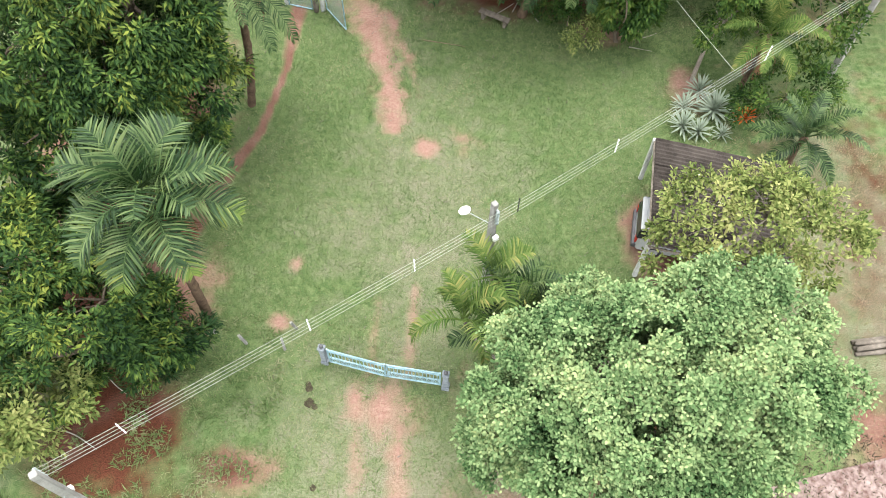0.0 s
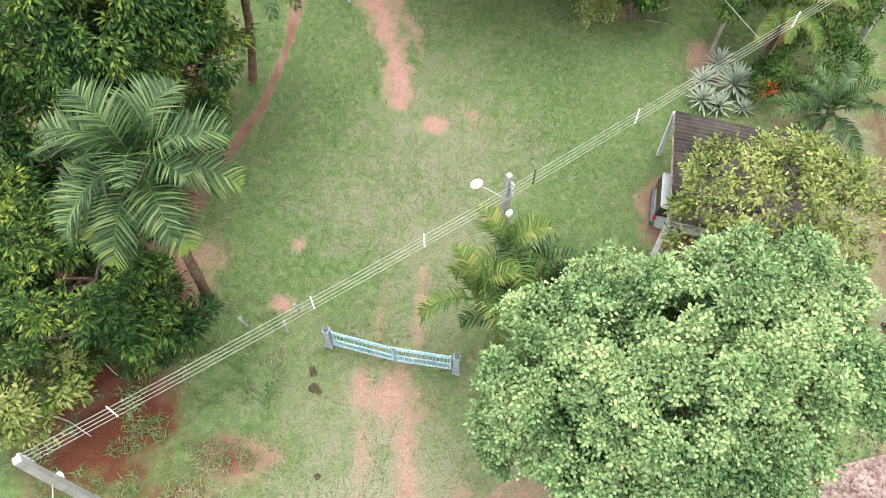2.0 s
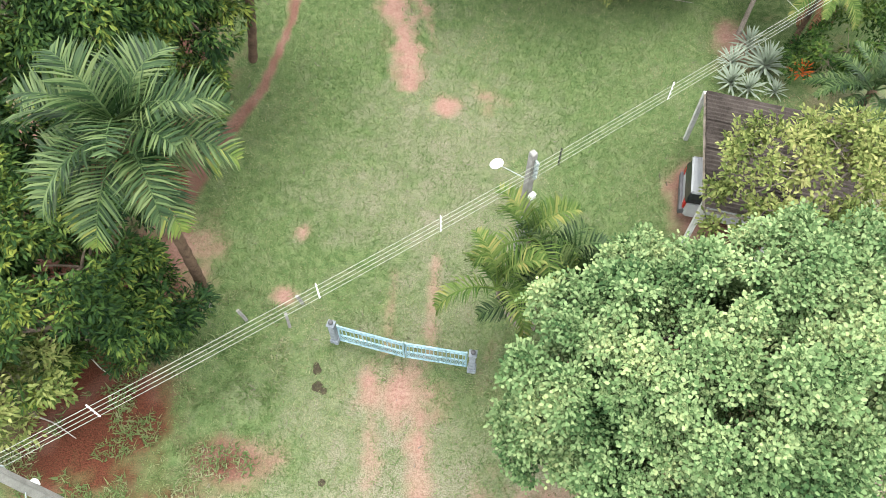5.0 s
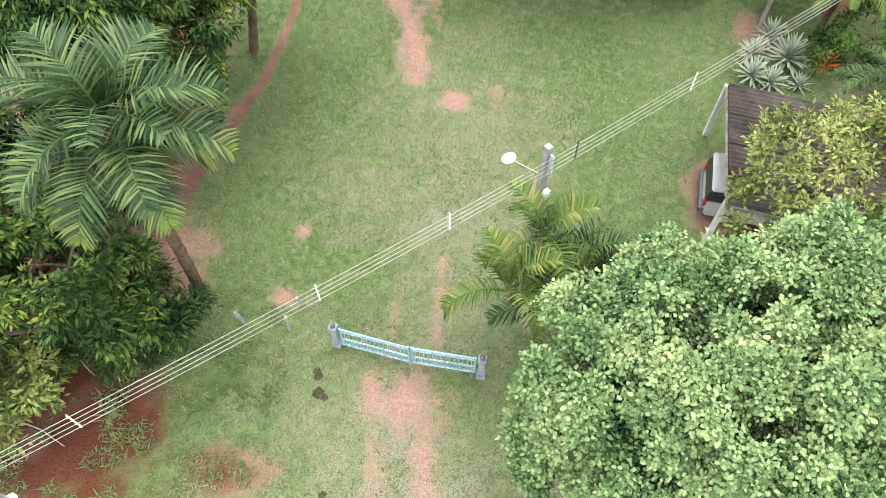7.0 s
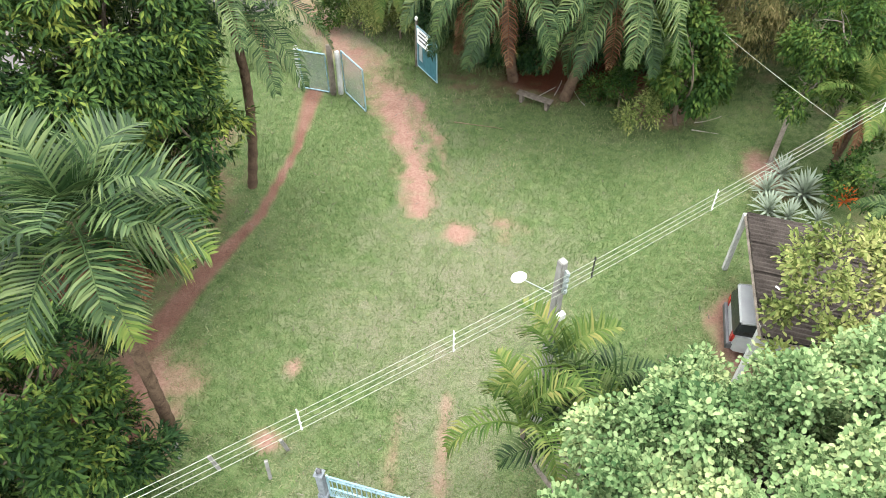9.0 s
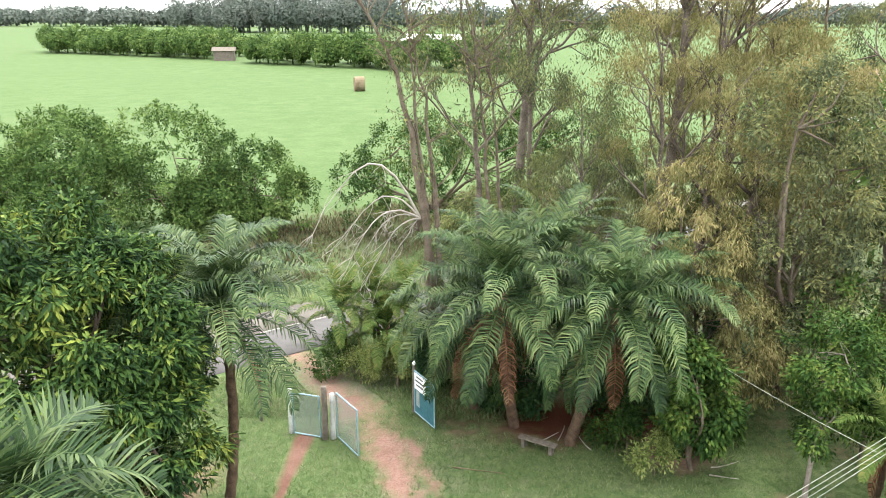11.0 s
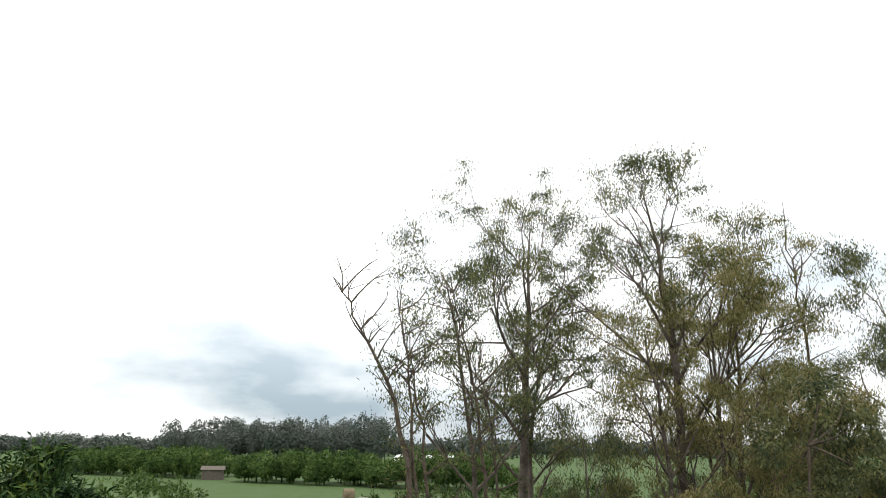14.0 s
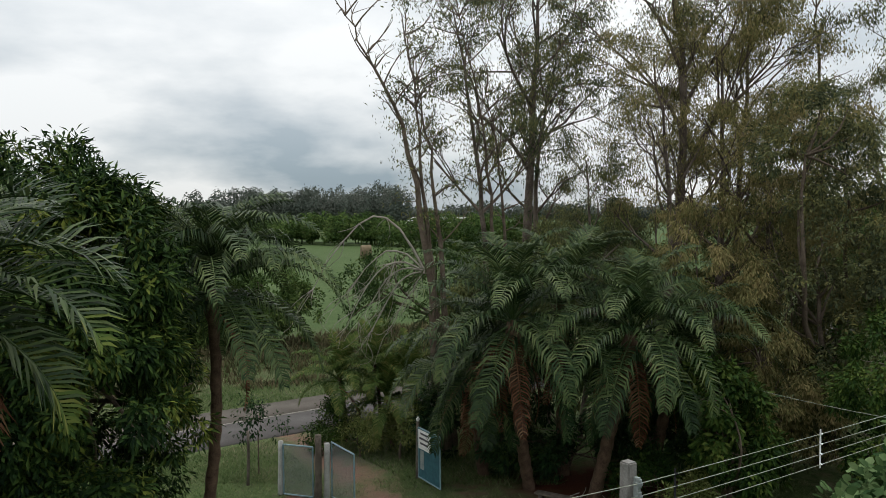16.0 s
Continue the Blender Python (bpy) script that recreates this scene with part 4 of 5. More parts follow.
for k, (tips, few, lb) in enumerate([([(-1.5, 32.4, 0.0), (-1.9, 32.4, 7.0), (-2.7, 32.3, 13.2), (-4.4, 32.3, 16.2), (-5.6, 32.2, 18.4)], 0, "bare dying trunk bending away to thin twigs"),
                                     ([(-1.3, 32.5, 0.0), (-1.7, 32.6, 6.0), (-2.3, 32.5, 12.5), (-3.0, 32.5, 18.0)], 10, "thin upright stem with bare twigs"),
                                     ([(-1.1, 32.7, 0.0), (-1.3, 32.8, 6.0), (-1.9, 32.8, 12.0), (-2.5, 32.7, 16.0)], 14, "thin grey stem with sparse leaves"),
                                     ([(1.0, 33.6, 0.0), (0.9, 33.6, 8.0), (0.2, 33.5, 14.0), (-0.9, 33.4, 19.0)], 16, "slender stem with sparse leaves"),
                                     ([(1.5, 33.9, 0.0), (1.4, 33.9, 7.0), (1.0, 33.8, 12.0), (0.4, 33.8, 15.5)], 6, "broken bare stem among the gum trees"),
                                     ([(16.0, 36.5, 0.0), (15.8, 36.5, 12.0), (15.4, 36.4, 18.0), (15.2, 36.4, 21.5)], 0, "bare dead tree with upright twigs")]):
    root = thing("dying_tree", pose(*tips[0]), lb, "tree")
    pts = np.array(tips) - np.array(tips[0])
    tt = np.linspace(0, len(pts) - 1, 18)
    line = np.stack([np.interp(tt, np.arange(len(pts)), pts[:, i]) for i in range(3)], 1)
    line[1:-1] = (line[:-2] + line[1:-1] + line[2:]) / 3
    line += RNG.normal(size=line.shape) * 0.06
    part("trunk", tube_mesh("trunk", [(line, (0.22 if k < 3 else 0.13) * np.linspace(1, 0, 18) ** 1.6 + 0.022)], 8), BARK, root)
    twigs, ends = [], []
    for _ in range(16):
        i = RNG.integers(8, 17)
        d = unit(np.array([RNG.normal(), RNG.normal() * 0.7, RNG.uniform(0.5, 1.6)]))
        w = wander(line[i], line[i] + d * RNG.uniform(0.8, 2.4), 6, 0.15)
        twigs.append((w, np.linspace(0.04, 0.01, 6)))
        ends += [w[-1], w[3]]
        for _ in range(2):
            w2 = wander(w[3], w[3] + unit(d + RNG.normal(size=3) * 0.6) * RNG.uniform(0.4, 1.1), 4, 0.06)
            twigs.append((w2, np.linspace(0.018, 0.006, 4)))
            ends.append(w2[-1])
    part("branching", tube_mesh("branching", twigs, 5), BARK, root)
    if few:
        n = len(ends) * few
        q = sphere_dirs(n) * RNG.uniform(0.1, 0.7, (n, 1))
        v, f = leaf_arrays(np.repeat(np.array(ends), few, 0) + q, unit(sphere_dirs(n) + np.array([0, 0, -1.0])), sphere_dirs(n), RNG.uniform(0.15, 0.28, n), RNG.uniform(0.04, 0.07, n))
        part("crown", quick_mesh("crown", v, f), GUM, root)
broadleaf("tree", (13.2, 31.0, 0), [(13.0, 30.6, 8.0, 2.6, 2.4, 3.0), (12.0, 28.8, 12.2, 1.7, 1.6, 1.9), (13.6, 29.6, 10.2, 1.9, 1.8, 2.2), (11.6, 29.8, 4.6, 2.4, 2.0, 2.8), (15.4, 29.8, 6.0, 2.4, 2.2, 3.2), (13.4, 28.6, 2.6, 2.2, 1.6, 2.6), (16.6, 28.4, 2.6, 2.2, 1.6, 2.6)], 3600, 10, 0.20, 0.07, GUM, BARK, "dense olive green tree at the grove's edge", trunk_r=0.25, droop=0.8, puff=0.7)
broadleaf("tree", (9.4, 29.6, 0), [(9.2, 29.4, 5.0, 1.9, 1.6, 3.0), (10.2, 28.8, 3.4, 1.7, 1.5, 2.4), (8.6, 30.2, 8.0, 1.7, 1.5, 2.2), (10.8, 28.2, 2.2, 1.8, 1.2, 2.0)], 2000, 10, 0.20, 0.055, GUM_BROWN, BARK, "tree draped with brownish hanging foliage", trunk_r=0.2, droop=1.4, inner=0.15)
broadleaf("tree", (18.2, 29.5, 0), [(18.0, 29.4, 6.0, 2.8, 2.6, 3.6), (20.4, 27.5, 5.0, 2.6, 2.6, 3.2)], 1300, 10, 0.24, 0.09, MANGO_DARK, BARK, "dark tree behind the thicket", trunk_r=0.25, droop=0.8)
broadleaf("tree", (-3.6, 53.5, 1.0), [(-7.4, 52.8, 3.8, 1.9, 1.8, 2.6), (-5.2, 52.0, 5.2, 2.3, 2.0, 3.2), (-2.4, 52.0, 5.8, 2.5, 2.2, 3.4), (0.4, 51.0, 5.4, 2.8, 2.2, 3.6), (4.0, 52.0, 5.6, 3.0, 2.2, 3.8), (8.0, 53.0, 5.6, 3.4, 2.2, 4.0)], 3000, 10, 0.22, 0.09, SHRUB, BARK, "dense green tree on the far roadside", trunk_r=0.25)

for x, y, h, w in [(0.6, 37.2, 7.6, 2.0), (3.4, 36.6, 9.0, 2.2), (6.6, 37.6, 9.8, 2.3), (9.6, 36.8, 10.2, 2.2), (12.6, 37.6, 10.6, 2.4), (16.0, 36.4, 10.2, 2.4)]:
    broadleaf("thicket_tree", (x, y, 0), [(x, y, h - 2.6, w * 0.75, 1.2, 2.6), (x - 0.9, y - 0.4, h * 0.5, w * 0.8, 1.2, h * 0.28), (x + 0.9, y + 0.3, h * 0.42, w * 0.8, 1.2, h * 0.28), (x, y - 0.6, h * 0.2, w, 1.2, h * 0.2)],
              2000, 10, 0.19, 0.065, OLIVE, BARK_GUM, "yellow-olive bushy tree between the gum trunks", "tree", trunk_r=0.1, droop=1.1, inner=0.15, group="olive thicket")

# fallen grey boughs hanging from the dying tree
snag = thing("dead_bough", pose(-2.1, 32.4, 6.2), "broken grey bough with hanging bare twigs", "branch")
snag_lines = []
for tip, arch, r in [((-5.2, -0.6, -0.4), 2.9, 0.06), ((-3.2, -0.8, -0.9), 1.2, 0.05), ((-3.9, 0.4, -0.4), 1.6, 0.045), ((-2.4, -0.6, -1.6), 0.9, 0.04), ((-2.9, 0.5, -1.0), 0.8, 0.04), ((-1.7, -0.2, -1.5), 0.6, 0.035)]:
    line = wander((0, 0, 1.2), tip, 10, 0.35)
    line[:, 2] += arch * np.sin(np.linspace(0, 1, 10) * math.pi) * np.linspace(1.2, 0.8, 10)
    snag_lines.append((line, np.linspace(r, 0.012, 10)))
    for _ in range(14):
        a = line[RNG.integers(3, 10)]
        way = wander(a, a + np.array([RNG.uniform(-0.9, 0.3), RNG.uniform(-0.5, 0.5), RNG.uniform(-1.5, -0.2)]), 5, 0.2)
        snag_lines.append((way, np.linspace(r * 0.3, 0.006, 5)))
part("bough", tube_mesh("bough", snag_lines, 5), BARK_DEAD, snag)

# ---- far country ----
for x, y, s in [(-26.5, 50.6, 1.3), (-20.6, 52.4, 1.45), (-14.6, 52.6, 1.0), (-32.5, 50.5, 1.35), (-17.4, 51.0, 0.7), (-39.5, 50.0, 1.35), (-46.5, 48.0, 1.3), (-31.0, 58.0, 1.3)]:
    z = height(x, y)
    broadleaf("citrus_tree", (x, y, z), [(x, y, z + 3.2 * s, 3.0 * s, 2.6 * s, 2.6 * s), (x - 1.8 * s, y - 0.8, z + 1.8 * s, 2.2 * s, 1.8 * s, 1.9 * s), (x + 1.9 * s, y - 0.4, z + 1.9 * s, 2.2 * s, 1.8 * s, 2.0 * s), (x, y - 1.6 * s, z + 1.3 * s, 1.8 * s, 1.0 * s, 1.4 * s)],
              1700, 9, 0.28, 0.12, HEDGE, BARK, "rounded green tree on the bank above the road", trunk_r=0.16, group="roadside trees", inner=0.15)


def grove(name, spots, per, size, leaf, label, category="woods"):
    """Far woods as one sheet of many leafy clumps: x, y, z, width, height for each tree."""
    P, D, N, L = [], [], [], []
    trunks = []
    for x, y, z, w, h in spots:
        base = h * 0.22
        u = sphere_dirs(per)
        r = RNG.uniform(0.75, 1.08, (per, 1)) * (1 + 0.15 * np.sin(u[:, :1] * 6 + x))
        P.append(np.array([x, y, z + base + (h - base) * 0.5]) + u * r * np.array([w / 2, w / 2, (h - base) / 2]))
        N.append(unit(u + np.array([0, 0, 0.5])))
        D.append(unit(sphere_dirs(per) + np.array([0, 0, -0.3])))
        trunks.append((np.array([(x, y, z - 0.2), (x + 0.1, y, z + h * 0.6)]), np.array([w * 0.03, w * 0.015])))
    P, D, N = np.concatenate(P), np.concatenate(D), np.concatenate(N)
    n = len(P)
    v, f = leaf_arrays(P, D, N, RNG.uniform(0.6, 1.3, n) * size, RNG.uniform(0.6, 1.2, n) * size * 0.7)
    tv, tf = join_arrays([tube_arrays(p, r, 5) for p, r in trunks])
    tt = np.concatenate([tf[:, [0, 1, 2]], tf[:, [0, 2, 3]]])
    v, f = join_arrays([(v, f), (tv, tt)])
    return tagged(part(name, quick_mesh(name, v, f), leaf), label, category, kind="stuff")


def row_spots(a, b, count, w, h, jitter=2.0):
    out = []
    for i in range(count):
        s = (i + RNG.uniform(-0.3, 0.3)) / max(1, count - 1)
        out.append((a[0] + (b[0] - a[0]) * s + RNG.normal() * jitter, a[1] + (b[1] - a[1]) * s + RNG.normal() * jitter, 1.0, w * RNG.uniform(0.8, 1.25), h * RNG.uniform(0.68, 1.28)))
    return out


grove("orchard_row", row_spots((-168, 310), (-84, 262), 34, 9, 8.5) + row_spots((-160, 322), (-78, 276), 30, 9, 9), 950, 0.85, HEDGE, "dense dark green orchard row across the field", "orchard")
grove("orchard_row", row_spots((-66, 240), (10, 196), 34, 8, 8.0) + row_spots((-62, 252), (14, 208), 30, 8, 8.5), 950, 0.75, HEDGE, "dense green orchard row beside the field shed", "orchard")
# skyline woods get their haze from leaf colour alone
grove("far_wood", row_spots((-232, 640), (-60, 590), 52, 18, 25, 9) + row_spots((-220, 680), (-60, 640), 46, 18, 29, 9), 700, 1.9, HAZED_LEAF, "grey-green wood on the skyline, haze painted into its leaf colour")
grove("far_tree_line", row_spots((-1000, 1050), (-240, 900), 90, 34, 20, 20) + row_spots((-100, 900), (900, 800), 110, 34, 20, 20), 380, 3.8, HAZED_LEAF, "low tree line on the horizon")
grove("right_wood", row_spots((40, 75), (110, 130), 26, 9, 9, 5) + row_spots((26, 48), (60, 60), 14, 7, 9, 3), 480, 0.9, HEDGE, "green trees beyond the grove")

# ---- things on the lawn ----
def concrete_pole(x, y, top, turn, label):
    """A tapered concrete pole with a rack of four porcelain insulators."""
    root = thing("power_pole", pose(x, y, 0, 0, 0, turn), label, "power pole")
    bm = bmesh.new()
    bmesh.ops.create_cone(bm, cap_ends=True, segments=4, radius1=0.19, radius2=0.125, depth=top + 0.3, matrix=Matrix.Translation((0, 0, top / 2 - 0.15)) @ Matrix.Rotation(radians(45), 4, "Z"))
    bmesh.ops.bevel(bm, geom=[e for e in bm.edges], offset=0.018, segments=2, affect="EDGES")
    part("shaft", bm, CONCRETE, root)
    bm = bmesh.new()
    box(bm, -0.03, -0.20, top - 0.90, 0.03, -0.12, top - 0.18, 0.006)
    part("rack", bm, OLD_TIN, root, "galvanised insulator rack")
    for k in range(4):
        bm = bmesh.new()
        z = top - 0.26 - 0.18 * k
        for dz, r in ((-0.04, 0.035), (0.0, 0.05), (0.04, 0.035)):
            rod(bm, (0, -0.20, z + dz - 0.018), (0, -0.20, z + dz + 0.018), r, 10)
        part("insulator", bm, OLD_TIN, root, "grey glazed insulator" if k == 0 else "")
    return root


POLE_A, POLE_B, POLE_C = Vector((1.84, 12.16, 0)), Vector((-8.4, 4.05, 0)), Vector((17.0, 23.35, 0))
TOP_A, TOP_B, TOP_C = 6.3, 7.6, 6.2
pole_a = concrete_pole(POLE_A.x, POLE_A.y, TOP_A, 36.4, "grey concrete power pole with street lamp on the lawn")
pole_b = concrete_pole(POLE_B.x, POLE_B.y, TOP_B, 216.4, "pale concrete power pole on red earth")
pole_c = concrete_pole(POLE_C.x, POLE_C.y, TOP_C, 36.4, "concrete power pole among the trees")


def street_lamp(pole, z, reach, drop):
    bm = bmesh.new()
    rod(bm, (0, 0, z), (reach[0], reach[1], z + drop), 0.012)
    part("lamp_arm", bm, OLD_TIN, pole, "thin steel lamp arm")
    bm = bmesh.new()
    bmesh.ops.create_uvsphere(bm, u_segments=18, v_segments=10, radius=1.0)
    for v in bm.verts:
        v.co = Vector((v.co.x * 0.20, v.co.y * 0.15, v.co.z * (0.09 if v.co.z > 0 else 0.05)))
    head = part("lamp_head", bm, LAMP_WHITE, pole, "white enamel street lamp head")
    head.matrix_basis = pose(reach[0] * 1.08, reach[1] * 1.08, z + drop)
    bm = bmesh.new()
    box(bm, -0.09, -0.27, z - 0.58, 0.09, -0.14, z - 0.40, 0.02)
    part("relay_box", bm, LAMP_WHITE, pole, "white relay box")


street_lamp(pole_a, 5.15, (-0.38, 0.78), 0.1)
street_lamp(pole_b, 6.0, (0.25, 0.6), -0.1)


def wire(name, a, b, sag, r, label, category="cable"):
    pts = [a.lerp(b, s / 16) - Vector((0, 0, sag * 4 * (s / 16) * (1 - s / 16))) for s in range(17)]
    o = Vector(a)
    ob = part(name, tube_mesh(name, [(np.array([tuple(p - o) for p in pts]), np.full(17, r))], 5), ALUMINIUM)
    ob.matrix_basis = Matrix.Translation(o)
    return tagged(ob, label, category, "power line wires" if name == "power_line_wire" else "")


side = Vector((0.594, -0.805, 0)) * 0.2
SAG = {"b": 0.12, "c": 0.12}
for k in range(4):
    za, zb, zc = (t - 0.26 - 0.18 * k for t in (TOP_A, TOP_B, TOP_C))
    a, b, c = POLE_A + side + Vector((0, 0, za)), POLE_B - side + Vector((0, 0, zb)), POLE_C + side + Vector((0, 0, zc))
    wire("power_line_wire", b, a, SAG["b"], 0.006, "bare aluminium power line wire over the lawn")
    wire("power_line_wire", a, c, SAG["c"], 0.006, "bare aluminium power line wire over the lawn")


def spacer(s, from_b, mat, label):
    p, q, t0, t1, sg = (POLE_B, POLE_A, TOP_B, TOP_A, SAG["b"]) if from_b else (POLE_A, POLE_C, TOP_A, TOP_C, SAG["c"])
    top = t0 + (t1 - t0) * s - 0.26 - sg * 4 * s * (1 - s)
    at = p.lerp(q, s) + side * ((2 * s - 1) if from_b else 1)
    root = thing("wire_spacer", pose(at.x, at.y, top - 0.27, 0, 0, 36.4), label, "wire spacer", "wire spacers")
    bm = bmesh.new()
    box(bm, -0.013, 0.010, -0.34, 0.013, 0.030, 0.34, 0.004)
    part("bar", bm, mat, root)
    for k in range(4):
        bm = bmesh.new()
        rod(bm, (-0.02, 0.0, 0.27 - 0.18 * k), (0.02, 0.0, 0.27 - 0.18 * k), 0.016)
        part("clip", bm, mat, root)


spacer(0.14, True, PAINT_WHITE, "white bar keeping the four wires apart")
spacer(0.52, True, PAINT_WHITE, "white bar keeping the four wires apart")
spacer(0.775, True, PAINT_WHITE, "white bar keeping the four wires apart")
spacer(0.042, False, RUBBER, "black bar keeping the four wires apart")
spacer(0.25, False, PAINT_WHITE, "white bar keeping the four wires apart")
spacer(0.62, False, PAINT_WHITE, "white bar keeping the four wires apart")
wire("stay_wire", Vector((7.9, 26.5, 4.3)), Vector((10.4, 18.8, 4.9)), 0.1, 0.008, "thin service cable from the trees to the power line")

# ornamental iron gate standing across the drive
def gate_leaf(root, a, b, height_m, bars):
    a, b = Vector(a), Vector(b)
    ang = math.degrees(math.atan2(b.y - a.y, b.x - a.x))
    w = (b - a).length
    leaf = new("gate_leaf")
    leaf.empty_display_size = 0.1
    leaf.parent = root
    leaf.matrix_basis = root.matrix_basis.inverted() @ pose(a.x, a.y, 0.12, 0, 0, ang)

    def bar(name, p, q, r):
        bm = bmesh.new()
        rod(bm, p, q, r, 6)
        part(name, bm, TEAL, leaf)
    for z in (0.02, height_m * 0.42, height_m - 0.14, height_m):
        bar("rail", (0, 0, z), (w, 0, z), 0.028)
    for x in (0.02, w - 0.02):
        bar("stile", (x, 0, 0), (x, 0, height_m + 0.05), 0.032)
    for i in range(1, bars):
        x = w * i / bars
        bar("baluster", (x, 0, 0), (x, 0, height_m), 0.015)
    for i in range(bars):
        x0, x1 = w * i / bars, w * (i + 1) / bars
        bar("lattice_bar", (x0, 0, 0.02), (x1, 0, height_m * 0.42), 0.011)
        bar("lattice_bar", (x1, 0, 0.02), (x0, 0, height_m * 0.42), 0.011)


iron_gate = thing("iron_gate", pose(-1.5, 9.3, 0), "teal painted wrought iron double gate, closed across the drive", "gate")
gate_leaf(iron_gate, (-3.42, 9.78), (-1.47, 9.27), 1.02, 16)
gate_leaf(iron_gate, (-1.43, 9.27), (0.36, 9.0), 1.02, 15)


def gate_post(x, y, turn):
    root = thing("gate_post", pose(x, y, 0, 0, 0, turn), "weathered blue-grey painted gate post with moulded cap", "gate post", "gate posts")
    bm = bmesh.new()
    box(bm, -0.09, -0.09, -0.1, 0.09, 0.09, 1.16, 0.02)
    part("shaft", bm, BLUE_GREY, root)
    bm = bmesh.new()
    box(bm, -0.12, -0.12, 1.16, 0.12, 0.12, 1.22, 0.02)
    part("cap", bm, BLUE_GREY, root)
    bm = bmesh.new()
    box(bm, -0.13, -0.13, -0.05, 0.13, 0.13, 0.2, 0.03)
    part("plinth", bm, BLUE_GREY, root)
    bm = bmesh.new()
    bmesh.ops.create_uvsphere(bm, u_segments=12, v_segments=8, radius=0.075, matrix=Matrix.Translation((0, 0, 1.30)))
    part("finial", bm, GREY_TRIM, root, "dark stained finial")


gate_post(-3.58, 9.82, -15)
gate_post(0.52, 8.96, -8)

# leaning fence pegs left of the gate
for x, y, h, rx, ry in [(-7.5, 10.75, 0.9, 0, 6), (-6.38, 10.45, 1.1, 4, -6), (-5.03, 10.25, 1.0, -4, 2), (-4.72, 11.05, 0.9, 6, -8), (-9.2, 11.3, 0.9, 0, 8)]:
    bm = bmesh.new()
    box(bm, -0.045, -0.04, -0.15, 0.045, 0.04, h * 0.8, 0.012)
    peg = tagged(part("fence_peg", bm, CONCRETE), "short weathered concrete fence post leaning in the grass", "fence post", "fence posts")
    peg.matrix_basis = pose(x, y, 0, rx, ry, 20)

# the open entrance gate: netting leaves in painted frames
def net_leaf(name, a, b, z0, h, net, label, thick=0.03):
    a, b = Vector((*a, 0)), Vector((*b, 0))
    w = (b - a).length
    root = thing(name, pose(a.x, a.y, z0, 0, 0, math.degrees(math.atan2(b.y - a.y, b.x - a.x))), label, "gate")
    for p, q in (((0, 0, 0), (w, 0, 0)), ((0, 0, h), (w, 0, h))):
        part("rail", rod(bmesh.new(), p, q, thick, 8), TEAL, root)
    for x in (0.0, w):
        part("stile", rod(bmesh.new(), (x, 0, 0), (x, 0, h), thick, 8), TEAL, root)
    me = bpy.data.meshes.new("netting")
    bm = bmesh.new()
    box(bm, 0.02, -0.006, 0.02, w - 0.02, 0.006, h - 0.02)
    bm.to_mesh(me)
    bm.free()
    part("netting", me, net, root)
    return root, w


leaf_r, wr = net_leaf("entrance_gate", (-2.23, 29.05), (-1.38, 27.75), 0.10, 1.85, NET_TEAL, "open teal netting gate leaf with a white sign")
bm = bmesh.new()
box(bm, 0.05, -0.035, 1.10, 0.92, -0.012, 1.80, 0.006)
board = part("sign_board", bm, PAINT_WHITE, leaf_r, "white sign board with dark lines of writing")
for k, (x0, x1) in enumerate([(0.22, 0.74), (0.14, 0.84), (0.20, 0.78)]):
    bm = bmesh.new()
    box(bm, x0, -0.042, 1.64 - 0.18 * k, x1, -0.034, 1.71 - 0.18 * k)
    part("writing", bm, INK, board)
bm = bmesh.new()
box(bm, 0.18, -0.025, 0.35, 0.42, -0.008, 1.05, 0.004)
part("patch", bm, OLD_TIN, leaf_r, "pale patch on the netting")
net_leaf("entrance_gate", (-5.1, 27.07), (-4.12, 25.75), 0.08, 1.9, NET_PALE, "open pale netting gate leaf in a teal frame")
net_leaf("side_gate", (-6.85, 27.35), (-5.75, 27.05), 0.06, 1.75, NET_PALE, "closed side gate of pale weathered sheet in a teal frame")


def wooden_post(x, y, h, r, mat, label):
    v, f = tube_arrays(wander((0, 0, -0.15), (0.03, 0.02, h), 6, 0.02), np.linspace(r, r * 0.82, 6) * RNG.uniform(0.92, 1.06, 6), 9)
    me = quick_mesh("wooden_post", v, f, True)
    bm = bmesh.new()
    bm.from_mesh(me)
    bmesh.ops.holes_fill(bm, edges=bm.edges)
    ob = part("wooden_post", bm, mat)
    ob.matrix_basis = pose(x, y, 0)
    return tagged(ob, label, "post", "entrance posts")


wooden_post(-5.58, 26.98, 2.25, 0.13, OLD_WOOD, "dark weathered round gate post")
wooden_post(-5.28, 27.02, 1.95, 0.12, WHITEWASH, "flaking whitewashed round gate post")
wooden_post(-6.98, 27.42, 1.9, 0.11, WHITEWASH, "flaking whitewashed round gate post")
wooden_post(-2.28, 29.12, 2.15, 0.08, OLD_WOOD, "weathered round post carrying the gate leaf")
wooden_post(-8.4, 28.3, 2.0, 0.06, OLD_WOOD, "thin dark fence post beside the side gate")
bm = bmesh.new()
for dz, r in ((0, 0.05), (0.06, 0.07), (0.12, 0.04)):
    rod(bm, (0, 0, dz), (0, 0, dz + 0.06), r, 10)
knob = tagged(part("lantern", bm, LAMP_WHITE), "small white lantern on the gate post", "lantern")
knob.matrix_basis = pose(-2.25, 29.14, 2.13)

# rough bench at the thicket's edge
bench = thing("bench", pose(2.55, 26.42, 0, 0, 0, -29), "rough grey plank bench on the lawn's edge", "bench")
bm = bmesh.new()
